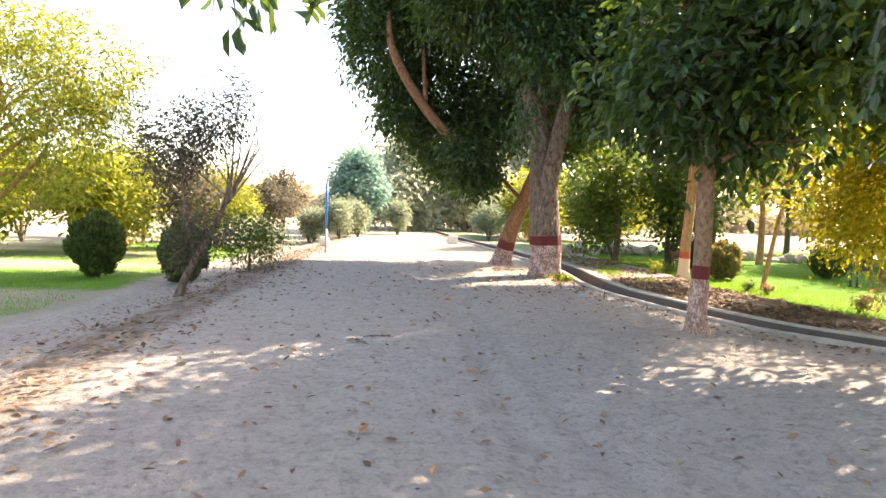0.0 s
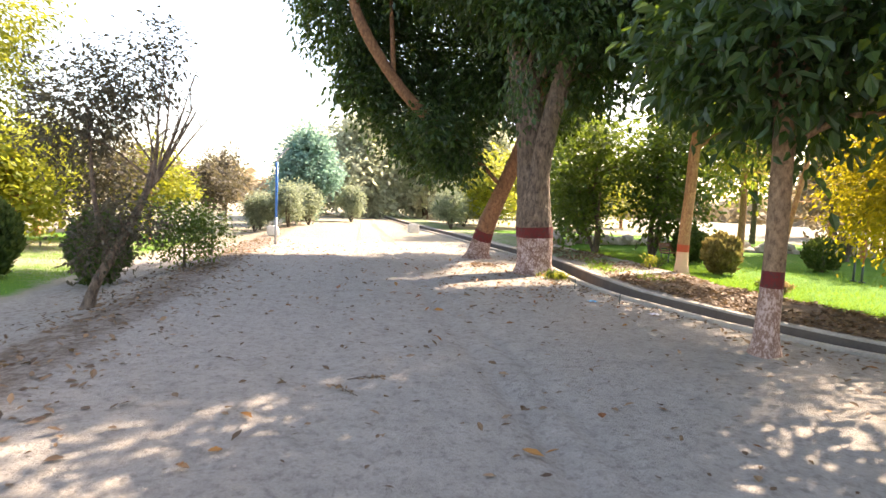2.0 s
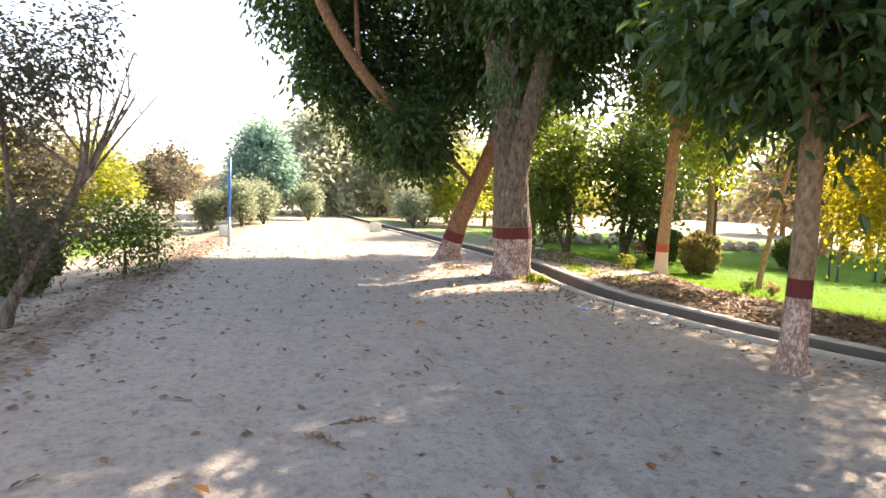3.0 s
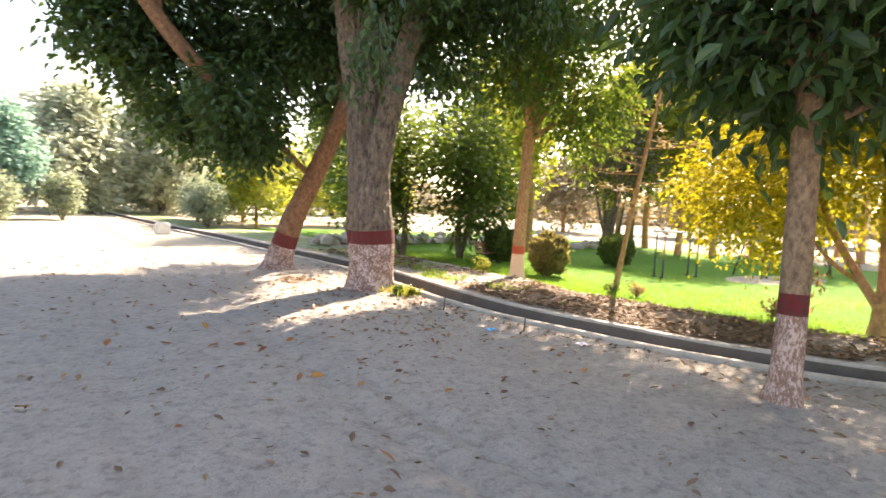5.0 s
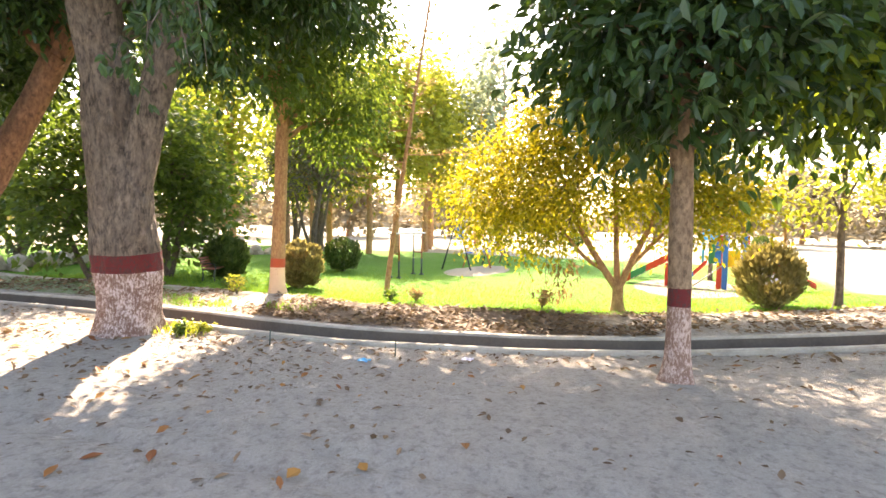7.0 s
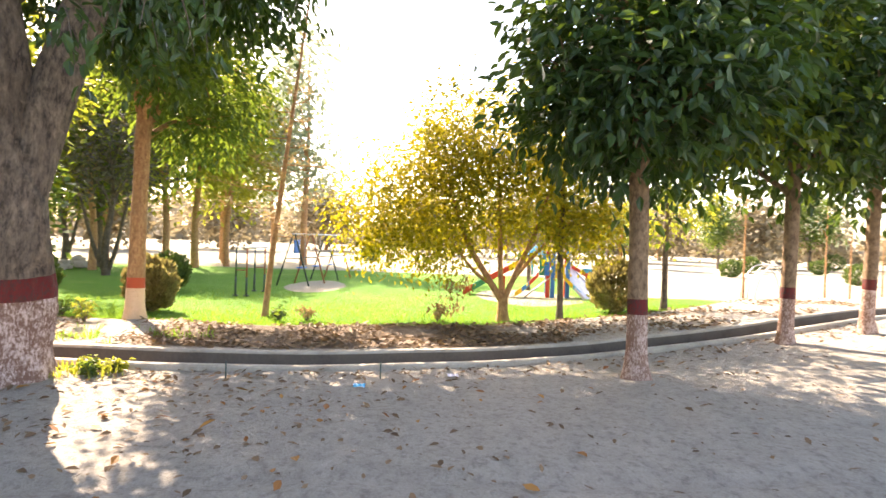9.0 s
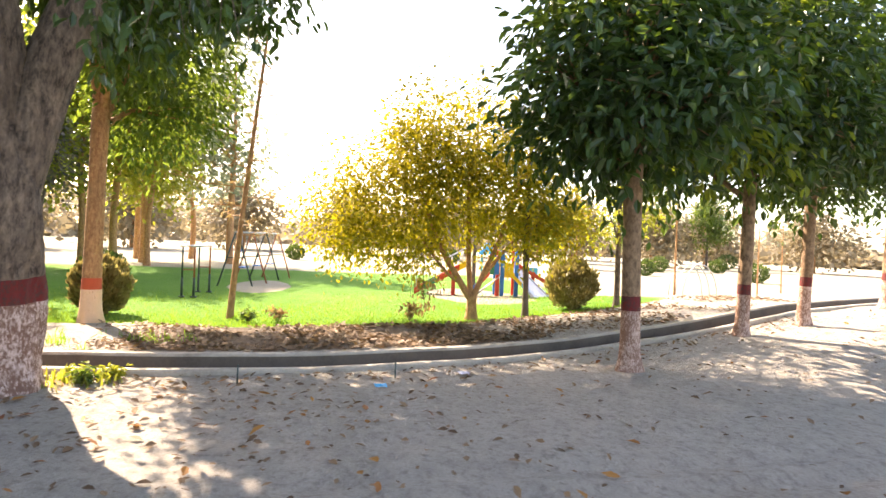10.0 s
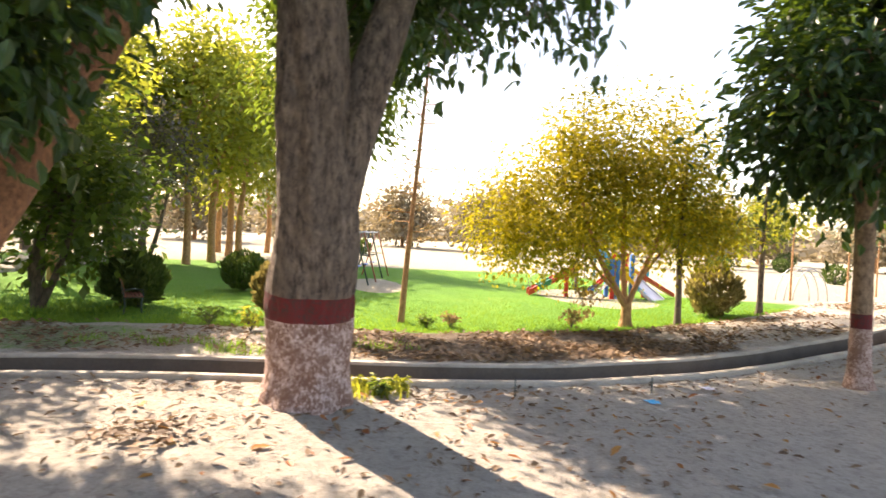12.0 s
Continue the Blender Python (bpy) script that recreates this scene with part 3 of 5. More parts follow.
# the orange-barked tree on the bank
tree("bank_tree", foot(6.4, 15.04), [(0, 0, -0.1, 0.17), (0, 0, 0.3, 0.145), (0.02, 0, 1.0, 0.13), (0.08, 0, 2.0, 0.12), (0.16, 0, 3.3, 0.12), (0.5, 0.0, 4.4, 0.08), (0.9, 0, 5.8, 0.05)],
     BARK_ORANGE, [(-0.4, -0.6, 4.7, 1.2, 1.0, 0.9), (1.0, -0.5, 4.5, 1.4, 1.3, 1.3), (1.3, -0.5, 3.5, 0.9, 1.0, 0.8), (-1.0, -0.7, 4.0, 0.7, 0.6, 0.55), (0.3, -0.6, 6.0, 1.8, 1.4, 1.3), (0.6, -0.6, 7.4, 1.6, 1.3, 1.0),
                    # This wide upper crown is unseen, added only to shade road and bank.
                    (2.2, -0.5, 7.9, 1.5, 1.5, 0.8), (3.2, -1.8, 8.1, 1.5, 1.5, 0.8), (1.2, -2.2, 8.0, 1.5, 1.5, 0.8), (2.5, -3.1, 8.2, 1.4, 1.4, 0.7), (3.3, -0.5, 8.3, 1.4, 1.4, 0.7), (4.4, -0.6, 8.6, 1.4, 1.4, 0.7), (3.9, -2.2, 8.5, 1.3, 1.3, 0.6)],
     LEAF_MID, "orange-barked tree with cream painted foot and thin red rings", 58, 0.13, 9, 0.17, 0.55, 0.45, (0.55, 0.72, WASH_CREAM, BAND_BRIGHT), seed=5,
     limbs=[[(0.15, 0, 3.2, 0.085), (-0.1, 0.05, 4.0, 0.06), (-0.4, 0.1, 5.4, 0.04)]])

# ---- trees and shrubs at the lawn's edge ----
def dead_leaves(root, rng):
    """Withered leaf clusters that hang low under the crown."""
    c = np.concatenate([np.stack([rng.normal(-0.2, 0.06, n), rng.normal(y, 0.09, n), rng.uniform(lo, hi, n)], 1) for y, lo, hi, n in ((1.0, 0.2, 0.85, 60), (1.25, 0.08, 0.4, 26), (0.75, 0.55, 1.0, 30))])
    v, f = leaf_cloud(rng, c, 0.10, 1.0, 0.5)
    mesh_object("dead_leaves", v, f, LEAF_BROWN, root, "withered red-brown hanging leaves")
    for y in (1.0, 1.22):
        v, f = sweep([(-0.15, 0.8, 1.7), (-0.2, y, 1.2), (-0.2, y + 0.02, 0.3)], [0.012, 0.008, 0.003], 6)
        mesh_object("hanging_twig", v, f, BARK_DARK, root)


tree("yellow_tree", foot(7.45, 8.76), [(0, 0, -0.1, 0.13), (0.0, 0, 0.25, 0.10), (0.0, 0.0, 0.5, 0.095)],
     BARK_ORANGE, [(0, 0.6, 2.3, 1.4, 1.3, 1.0), (0, -0.7, 2.4, 1.3, 1.2, 1.0), (0, 1.3, 2.0, 1.1, 1.0, 0.75), (0, -1.4, 2.1, 1.0, 0.9, 0.7), (0, 0.2, 3.5, 1.4, 1.4, 1.0), (0.3, 2.0, 1.5, 0.8, 0.7, 0.5), (0, -0.6, 3.4, 1.1, 1.0, 0.8), (-0.2, 0.9, 3.0, 1.0, 1.0, 0.8),
                    (-0.3, 1.2, 1.25, 0.6, 0.5, 0.3), (0, 2.2, 2.1, 0.8, 0.7, 0.6), (0.2, 2.5, 1.5, 0.6, 0.5, 0.4), (0, 1.5, 2.9, 0.8, 0.8, 0.6), (0, 2.3, 2.7, 0.7, 0.7, 0.5), (0.1, 2.8, 2.0, 0.6, 0.6, 0.5), (0, 1.0, 3.7, 0.9, 0.8, 0.6), (0, -1.9, 1.9, 0.7, 0.6, 0.5)],
     LEAF_YELLOW, "low spreading tree with yellow autumn leaves at the lawn's edge", 66, 0.085, 9, 0.17, 0.45, 0.55, seed=6, shell=0.3, auto=False, extra=dead_leaves,
     limbs=[[(0, 0, 0.4, 0.07), (0, 0.3, 0.85, 0.06), (0, 0.75, 1.6, 0.045), (0, 1.1, 2.6, 0.02)], [(0, 0, 0.4, 0.06), (0, -0.2, 0.9, 0.055), (0, -0.55, 1.7, 0.04), (0, -0.9, 2.8, 0.02)],
            [(0, 0, 0.4, 0.06), (0.1, 0.05, 1.0, 0.05), (0.1, 0.1, 2.0, 0.04), (0, 0.2, 3.4, 0.015)], [(0, 0.25, 0.75, 0.04), (-0.1, 0.6, 1.0, 0.03), (-0.2, 1.1, 1.6, 0.02)], [(0, -0.15, 0.8, 0.04), (0.2, -0.7, 1.4, 0.03), (0.2, -1.3, 2.0, 0.02)]])
tree("slim_tree", foot(7.42, 7.67), [(0, 0, -0.1, 0.07), (0, 0, 0.5, 0.06), (0.02, 0.02, 1.6, 0.055), (0, 0, 3.6, 0.03)],
     BARK_DARK, [(0, 0, 2.1, 0.75, 0.75, 0.6), (0, 0.1, 3.0, 0.8, 0.8, 0.8), (0, -0.5, 1.8, 0.5, 0.5, 0.35)], LEAF_LIME, "slim young tree with thin yellow-green leaves on the lawn", 40, 0.10, 8, 0.17, 0.45, 0.55, seed=7)
tree("slim_tree", foot(8.07, 5.31), [(0, 0, -0.1, 0.07), (0, 0, 0.5, 0.06), (0, 0.02, 1.4, 0.055), (0, 0, 2.8, 0.03)],
     BARK_DARK, [(0, 0.2, 1.9, 0.9, 0.9, 0.45), (0, -0.4, 2.4, 0.7, 0.7, 0.5)], LEAF_LIME, "slim young tree with thin yellow-green leaves on dry ground", 36, 0.10, 8, 0.17, 0.45, 0.55, seed=8)


def tuft(rng, root, pts, size, mat, name="leaves", droop=0.3, wide=0.4, simple=True):
    v, f = leaf_cloud(rng, pts, size, droop, wide, simple)
    return mesh_object(name, v, f, mat, root)


def thuja(at, w, h, mat, label, seed, group="clipped ball shrubs", leaves=8500, size=0.11):
    """A clipped cypress: upright sprays on an egg-shaped body, with a short stem and a few hollows."""
    root = empty("ball_shrub", at, label, "shrub", group)
    rng = np.random.default_rng(seed)
    v, f = sweep([(0, 0, -0.1), (0.02, 0, 0.25), (0, 0, h * 0.6)], [0.06, 0.05, 0.02], 8, 0.1, seed)
    mesh_object("stem", v, f, BARK_DARK, root, "", True)
    u = rng.normal(0, 1, (leaves, 3))
    u /= np.linalg.norm(u, axis=1)[:, None]
    lump = 1 + 0.10 * np.sin(u[:, 0] * 7 + seed) * np.sin(u[:, 1] * 6 + seed) + 0.08 * np.sin(u[:, 2] * 9 + u[:, 0] * 5)
    r = rng.uniform(0.55, 1.03, leaves) ** 0.5 * lump
    taper = 1 - 0.12 * np.clip(-u[:, 2], 0, 1)
    c = np.stack([u[:, 0] * r * w / 2 * taper, u[:, 1] * r * w / 2 * taper, h * 0.49 + u[:, 2] * r * h * 0.47], 1)
    d = u * 0.5 + np.array([0, 0, 1.0]) + rng.normal(0, 0.3, (leaves, 3))
    d /= np.linalg.norm(d, axis=1)[:, None]
    side = np.cross(d, rng.normal(0, 1, (leaves, 3)))
    side /= np.linalg.norm(side, axis=1)[:, None]
    s = size * rng.uniform(0.6, 1.3, leaves)[:, None]
    v = np.stack([c, c + d * s * 0.5 + side * s * 0.22, c + d * s, c + d * s * 0.5 - side * s * 0.22], 1).reshape(-1, 3)
    mesh_object("foliage", v, np.arange(leaves * 4).reshape(-1, 4), mat, root)
    return root


thuja(foot(-8.12, 14.47), 1.13, 1.55, LEAF_THUJA, "egg-shaped clipped cypress shrub on the lawn", 31)
thuja(foot(-5.88, 13.77), 1.00, 1.40, LEAF_THUJA, "dark clipped cypress shrub behind a leaning shrub", 32)
thuja(foot(7.6, 15.3), 0.85, 1.00, LEAF_OLIVE, "dry olive-green clipped shrub beside the bank tree", 33)
thuja(foot(8.27, 6.3), 1.05, 1.12, LEAF_OLIVE, "sparse olive-green clipped shrub on the lawn's edge", 34, leaves=4200)
thuja(foot(8.41, 17.95), 1.00, 1.00, LEAF_THUJA, "dark round clipped shrub behind the bench", 35)
thuja(foot(11.5, 16.5), 1.01, 0.96, LEAF_THUJA, "dark round clipped shrub at the lawn's far side", 36, leaves=2600)
for k, (x, y, w) in enumerate([(27.01, -7.35, 1.14), (32.77, -12.05, 1.29), (34.2, -17.96, 1.18), (37.83, 1.7, 1.11), (33.8, 12.7, 1.11), (22.87, -11.33, 1.22), (41.93, -25.06, 1.71)]):
    thuja(foot(x, y, -0.1), w, w * 0.9, LEAF_THUJA, "round clipped shrub on the far dry ground", 40 + k, leaves=1100, size=0.16)

# the tall sparse conifer at the lawn's edge
def conifer_twigs(root, rng):
    v, f, c = [], [], []
    for k in range(34):
        h = 1.5 + 0.17 * k
        a = rng.uniform(0, 6.28)
        n = (1.15 - 0.02 * k) * rng.uniform(0.5, 1.1) + (0.45 if 2 < k < 9 else 0)
        s = Vector((0.14 * h, -0.077 * h, h))
        e = s + Vector((math.cos(a) * n, math.sin(a) * n, 0.12 * n))
        m = s.lerp(e, 0.5) + Vector((0, 0, -0.06))
        tv, tf = sweep([s, m, e], [0.014, 0.009, 0.003], 5)
        f += [tuple(i + len(v) for i in q) for q in tf]
        v += tv
        for t in range(60 if 2 < k < 9 else 26):
            w = s.lerp(e, rng.uniform(0.25, 1.02))
            c.append((w.x + rng.normal(0, 0.03), w.y + rng.normal(0, 0.03), w.z + rng.normal(0, 0.03)))
    mesh_object("twigwork", v, f, BARK_ORANGE, root)
    tuft(rng, root, np.array(c), 0.16, LEAF_BROWN, "needle_sprays", 0.1, 0.10)


tree("tall_thin_conifer", foot(7.37, 13.17), [(0, 0, -0.1, 0.065), (0.05, -0.03, 0.5, 0.055), (0.25, -0.14, 2.0, 0.045), (0.55, -0.3, 4.0, 0.035), (0.95, -0.5, 6.5, 0.018), (1.2, -0.65, 8.2, 0.006)],
     BARK_ORANGE, (), LEAF_BROWN, "tall thin conifer with sparse dry brown branches on the lawn", seed=9, sides=9, flare=0.1, extra=conifer_twigs)
tree("tall_thin_conifer", foot(14.64, 6.66), [(0, 0, -0.1, 0.07), (0.02, 0, 2.0, 0.06), (0.0, 0.05, 4.5, 0.04), (0.02, 0.1, 6.9, 0.01)],
     BARK_GREY, [(0, 0, 5.8, 0.5, 0.5, 0.9)], LEAF_PALE, "tall bare thin tree behind the yellow tree", 10, 0.09, 6, 0.15, 0.2, 0.3, seed=19, sides=8)

# slim posts of young trees on the dry ground
for x, y, h in ((11.45, 1.53, 3.02), (8.64, 6.01, 1.95), (13.08, -2.04, 2.72), (14.64, -4.12, 2.53), (16.46, -6.87, 2.76)):
    tree("sapling", foot(x, y), [(0, 0, -0.1, 0.035), (0.02, 0, 0.8, 0.03), (0, 0.02, h, 0.014)], BARK_ORANGE,
         [(0, 0, h, 0.4, 0.4, 0.35), (0.1, 0.2, h * 0.85, 0.3, 0.3, 0.25)], LEAF_PALE, "thin young sapling with few leaves on dry ground", 16, 0.10, 6, 0.13, 0.4, 0.4, seed=int(x * 7), sides=7, group="young saplings")

# ---- left of the road ----
def bare_twigs(root, rng):
    v, f = [], []
    for k in range(9):
        s = Vector((0.75, 0.1, 1.65)).lerp(Vector((1.05, 0.15, 2.1)), rng.uniform(0, 1))
        e = s + Vector((rng.uniform(-0.1, 1.0), rng.uniform(-0.3, 0.5), rng.uniform(0.7, 1.7)))
        m = s.lerp(e, 0.45) + Vector((0.05, 0, 0.08))
        tv, tf = sweep([s, m, e], [0.022, 0.014, 0.004], 6)
        f += [tuple(i + len(v) for i in q) for q in tf]
        v += tv
        for t in range(3):
            a = m.lerp(e, rng.uniform(0, 0.8))
            b = a + Vector((rng.uniform(-0.2, 0.4), rng.uniform(-0.2, 0.2), rng.uniform(0.2, 0.5)))
            tv, tf = sweep([a, a.lerp(b, 0.5), b], [0.009, 0.006, 0.002], 5)
            f += [tuple(i + len(v) for i in q) for q in tf]
            v += tv
    mesh_object("bare_twigwork", v, f, BARK_GREY, root, "leafless grey twigs")


tree("leaning_shrub", foot(-4.84, 10.77), [(0, 0, -0.1, 0.09), (0.12, 0, 0.35, 0.075), (0.45, 0.05, 1.0, 0.07), (0.75, 0.1, 1.65, 0.05), (0.9, 0.1, 2.2, 0.03)],
     BARK_GREY, [(0.0, 0.1, 3.0, 0.75, 0.7, 0.65), (0.6, 0.1, 3.3, 0.45, 0.5, 0.5), (-0.4, 0.2, 2.5, 0.6, 0.6, 0.45), (0.45, 0.0, 1.35, 0.55, 0.5, 0.4), (1.05, 0.1, 3.75, 0.22, 0.22, 0.35), (0.1, 0.1, 0.9, 0.45, 0.4, 0.3)],
     LEAF_PURPLE, "leaning half-bare shrub with dusty dark leaves beside the road", 125, 0.075, 8, 0.13, 0.35, 0.5, seed=51, shell=0.25, sides=10,
     limbs=[[(0.3, 0.02, 0.8, 0.045), (0.1, 0.05, 1.6, 0.035), (0.0, 0.1, 2.9, 0.02)]], extra=bare_twigs, category="shrub", scale=0.93)
tree("green_bush", foot(-4.73, 14.96), [(0, 0, -0.1, 0.04), (0, 0, 0.4, 0.03), (0, 0, 0.8, 0.02)], BARK_DARK,
     [(0, 0, 0.75, 0.8, 0.8, 0.55), (0.5, 0.1, 0.95, 0.5, 0.5, 0.4), (-0.5, 0, 1.05, 0.5, 0.5, 0.4), (0, 0, 1.3, 0.5, 0.5, 0.35)], LEAF_MID, "loose green bush at the road's edge", 62, 0.10, 9, 0.14, 0.2, 0.5, seed=52, category="bush", scale=0.85)
tree("green_bush", foot(-4.77, 17.5), [(0, 0, -0.1, 0.04), (0, 0, 0.4, 0.03), (0, 0, 0.9, 0.02)], BARK_DARK,
     [(0, 0, 0.9, 0.8, 0.8, 0.6), (-0.9, 0, 1.2, 0.8, 0.6, 0.7)], LEAF_PALE, "pale green bush at the road's edge", 26, 0.12, 9, 0.16, 0.2, 0.5, seed=53, category="bush", scale=0.75)
tree("spreading_tree", foot(-10.67, 13.79), [(0, 0, -0.1, 0.30), (0, 0, 1.0, 0.25), (0.3, 0, 2.4, 0.2), (0.9, 0, 4.0, 0.13), (1.2, 0, 6.0, 0.08)], BARK_ORANGE,
     [(1.6, 0, 6.0, 2.2, 2.2, 1.5), (3.2, -0.2, 4.7, 1.6, 1.6, 1.2), (3.6, 0.3, 6.6, 1.8, 1.8, 1.3), (0.3, 0, 4.2, 1.7, 1.7, 1.0), (2.6, 0, 3.1, 1.2, 1.2, 0.7), (1.0, -0.6, 7.7, 2.2, 2.0, 1.2), (-1.0, 0.5, 3.0, 1.2, 1.2, 0.8), (4.2, 0, 5.4, 0.9, 1.0, 0.8)],
     LEAF_LIME, "broad tree with yellow-green sunlit foliage on the lawn", 27, 0.16, 9, 0.22, 0.4, 0.4, seed=54, shell=0.35, scale=0.72,
     limbs=[[(0.15, 0, 1.7, 0.14), (1.2, -0.1, 2.5, 0.10), (2.6, -0.1, 4.0, 0.05)]])

# far trees, built once for each kind and set out again at other turns and sizes
def far_tree(at, h, w, leaf, bark, label, seed, trunk=0.14, low=0.3, dens=30, size=0.28, group="", stems=1):
    rng = random.Random(seed)
    cl = []
    for k in range(7):
        f = k / 6
        a = rng.uniform(0, 6.28)
        off = w * 0.28 * (1 - abs(f - 0.35))
        rr = w * (0.34 - 0.18 * abs(f - 0.4)) * rng.uniform(0.85, 1.15)
        cl.append((off * math.cos(a), off * math.sin(a), h * (low + 0.1 + (0.88 - low) * f * 0.92), rr, rr, h * 0.13 * rng.uniform(0.9, 1.3)))
    limbs = [[(0, 0, 0.0, trunk * 0.7), (0.35 * math.cos(2.2 * s), 0.35 * math.sin(2.2 * s), h * 0.2, trunk * 0.6), (0.7 * math.cos(2.2 * s), 0.7 * math.sin(2.2 * s), h * 0.5, trunk * 0.3)] for s in range(1, stems)]
    return tree("tree", at, [(0, 0, -0.15, trunk * 1.2), (rng.uniform(-0.1, 0.1), 0, h * 0.2, trunk), (rng.uniform(-0.25, 0.25), rng.uniform(-0.2, 0.2), h * 0.5, trunk * 0.7), (0, 0, h * 0.85, trunk * 0.25)], bark, cl, leaf, label,
                dens, size, 8, size * 1.3, 0.35, 0.55, seed=seed, simple=True, sides=8, shell=0.35, flare=0.1, limbs=limbs, group=group)


def again(ob, x, y, s, turn, label="", tall=1.0):
    c = copy_thing(ob, pose(x, y, land(x, y) - 0.05, 0, 0, turn) @ Matrix.Diagonal((s, s, s * tall, 1)))
    return tagged(c, label)


clump = far_tree(foot(6.3, 19.83), 4.1, 3.3, LEAF_MID, BARK_DARK, "round-headed tree with several thin trunks behind the channel", 61, 0.09, 0.2, 42, 0.17, stems=3)
clump.scale = (0.96, 0.96, 0.96)
again(clump, 8.0, 19.3, 1.05, 130, "dense dark green tree with thin trunks beside the lawn")
again(clump, 7.59, 23.99, 1.13, 40, "dense green tree beyond the earth bank")
dark = far_tree(foot(12.57, 25), 7.5, 4.4, LEAF_MID, BARK_DARK, "tall dark green tree beyond the lawn", 62, 0.14, 0.34, 22, 0.24)
dark.scale = (1.01, 1.01, 1.01)
for x, y, s, t in ((18.59, 28.74, 0.95, 70), (8.5, 27.92, 0.90, 150), (24.07, 27.17, 1.12, 300)):
    again(dark, x, y, s, t)
again(dark, 19.63, 22.29, 1.03, 200)
lime = far_tree(foot(19.31, 19.67), 7.6, 3.6, LEAF_LIME, BARK_ORANGE, "tall tree with orange trunk and lime-green leaves beyond the lawn", 63, 0.115, 0.36, 17, 0.22)
lime.scale = (1.11, 1.11, 1.11)
for x, y, s, t in ((20.93, 19.12, 1.06, 60), (22.67, 18.37, 0.98, 140), (25.39, 19.25, 1.16, 220), (17.8, 21.58, 0.89, 300), (28.39, 20.3, 1.07, 20), (21.79, 23.06, 1.12, 100)):
    again(lime, x, y, s, t)
again(lime, 12.2, 20.93, 0.89, 45, "tall tree with lime-green backlit leaves beside the lawn")
fork = far_tree(foot(15.6, 20.0), 4.6, 3.0, LEAF_PURPLE, BARK_DARK, "half-bare forked tree with dark trunks beyond the lawn", 64, 0.10, 0.5, 12, 0.16, stems=3)
fork.scale = (1.08, 1.08, 1.08)
again(fork, 18.66, 23.05, 1.02, 130)
blue = far_tree(foot(-4, 36.53), 9.5, 6.5, LEAF_BLUE, BARK_DARK, "large hazy blue-green tree far along the road", 65, 0.3, 0.12, 46, 0.5)
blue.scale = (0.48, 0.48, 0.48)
pale = far_tree(foot(-4.18, 29.26), 4.2, 3.6, LEAF_PALE, BARK_DARK, "grey-green tree paled by haze in a row beside the road", 66, 0.12, 0.32, 40, 0.26, stems=3)
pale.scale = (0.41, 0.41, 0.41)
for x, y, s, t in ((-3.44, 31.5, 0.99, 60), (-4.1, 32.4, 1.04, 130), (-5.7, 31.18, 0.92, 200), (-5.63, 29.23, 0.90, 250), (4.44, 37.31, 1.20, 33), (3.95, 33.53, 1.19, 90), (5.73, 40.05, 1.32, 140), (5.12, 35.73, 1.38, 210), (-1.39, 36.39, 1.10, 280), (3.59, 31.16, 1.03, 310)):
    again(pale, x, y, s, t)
giant = far_tree(foot(-0.94, 44.62), 15.0, 11.0, LEAF_FAR, BARK_GREY, "tall tree paled by haze far along the road", 67, 0.4, 0.15, 8, 0.9)
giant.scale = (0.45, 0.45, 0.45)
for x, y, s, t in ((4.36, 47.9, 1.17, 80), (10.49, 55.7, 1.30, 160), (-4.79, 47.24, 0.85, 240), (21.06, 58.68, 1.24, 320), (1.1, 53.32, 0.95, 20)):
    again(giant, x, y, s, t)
autumn = far_tree(foot(6.15, 32.95), 4.5, 4.2, LEAF_LIME, BARK_ORANGE, "thin yellow-green tree beside the far road", 68, 0.10, 0.25, 20, 0.24)
autumn.scale = (0.81, 0.81, 0.81)
for x, y, s, t in ((8.92, 36.64, 1.22, 80), (12.78, 36.72, 1.21, 160), (7.31, 39.51, 1.22, 240), (18.36, 42.7, 1.39, 300), (-10.85, 20.76, 0.94, 50), (-12.11, 21.47, 0.97, 130), (-14.23, 18.91, 1.03, 190), (-8.45, 24.25, 0.86, 250), (-12.11, 24.41, 1.06, 310), (-15.41, 20.64, 1.03, 20)):
    again(autumn, x, y, s, t, "thin yellow-green tree on the far lawn" if x < -10 else "")
wispy = far_tree(foot(26, 15.59), 9.6, 3.6, LEAF_PALE, BARK_ORANGE, "tall wispy pale green tree beyond the lawn", 71, 0.13, 0.3, 9, 0.3)
wispy.scale = (1.18, 1.18, 1.18)
again(wispy, 30.1, 18.07, 0.87, 100)
bare = far_tree(foot(-7.6, 32.69), 6.5, 4.5, LEAF_PURPLE, BARK_GREY, "half-bare brown tree in the distance", 69, 0.12, 0.35, 9, 0.3, stems=3)
bare.scale = (0.57, 0.57, 0.57)
for x, y, s, t in ((-7.19, 27.67, 0.83, 60), (-10.06, 28.08, 0.90, 140), (-12.88, 27.7, 1.01, 220), (-16.11, 24.38, 1.06, 300), (-8.53, 21.32, 0.94, 20), (-15.9, 28.62, 0.97, 90), (-10.56, 32.23, 0.90, 170)):
    again(bare, x, y, s, t)
haze = far_tree(foot(49.4, -9.74), 4.4, 5.5, LEAF_HAZE, BARK_ORANGE, "hazy dry tree across the open ground", 70, 0.12, 0.25, 9, 0.40)
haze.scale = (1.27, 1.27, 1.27)
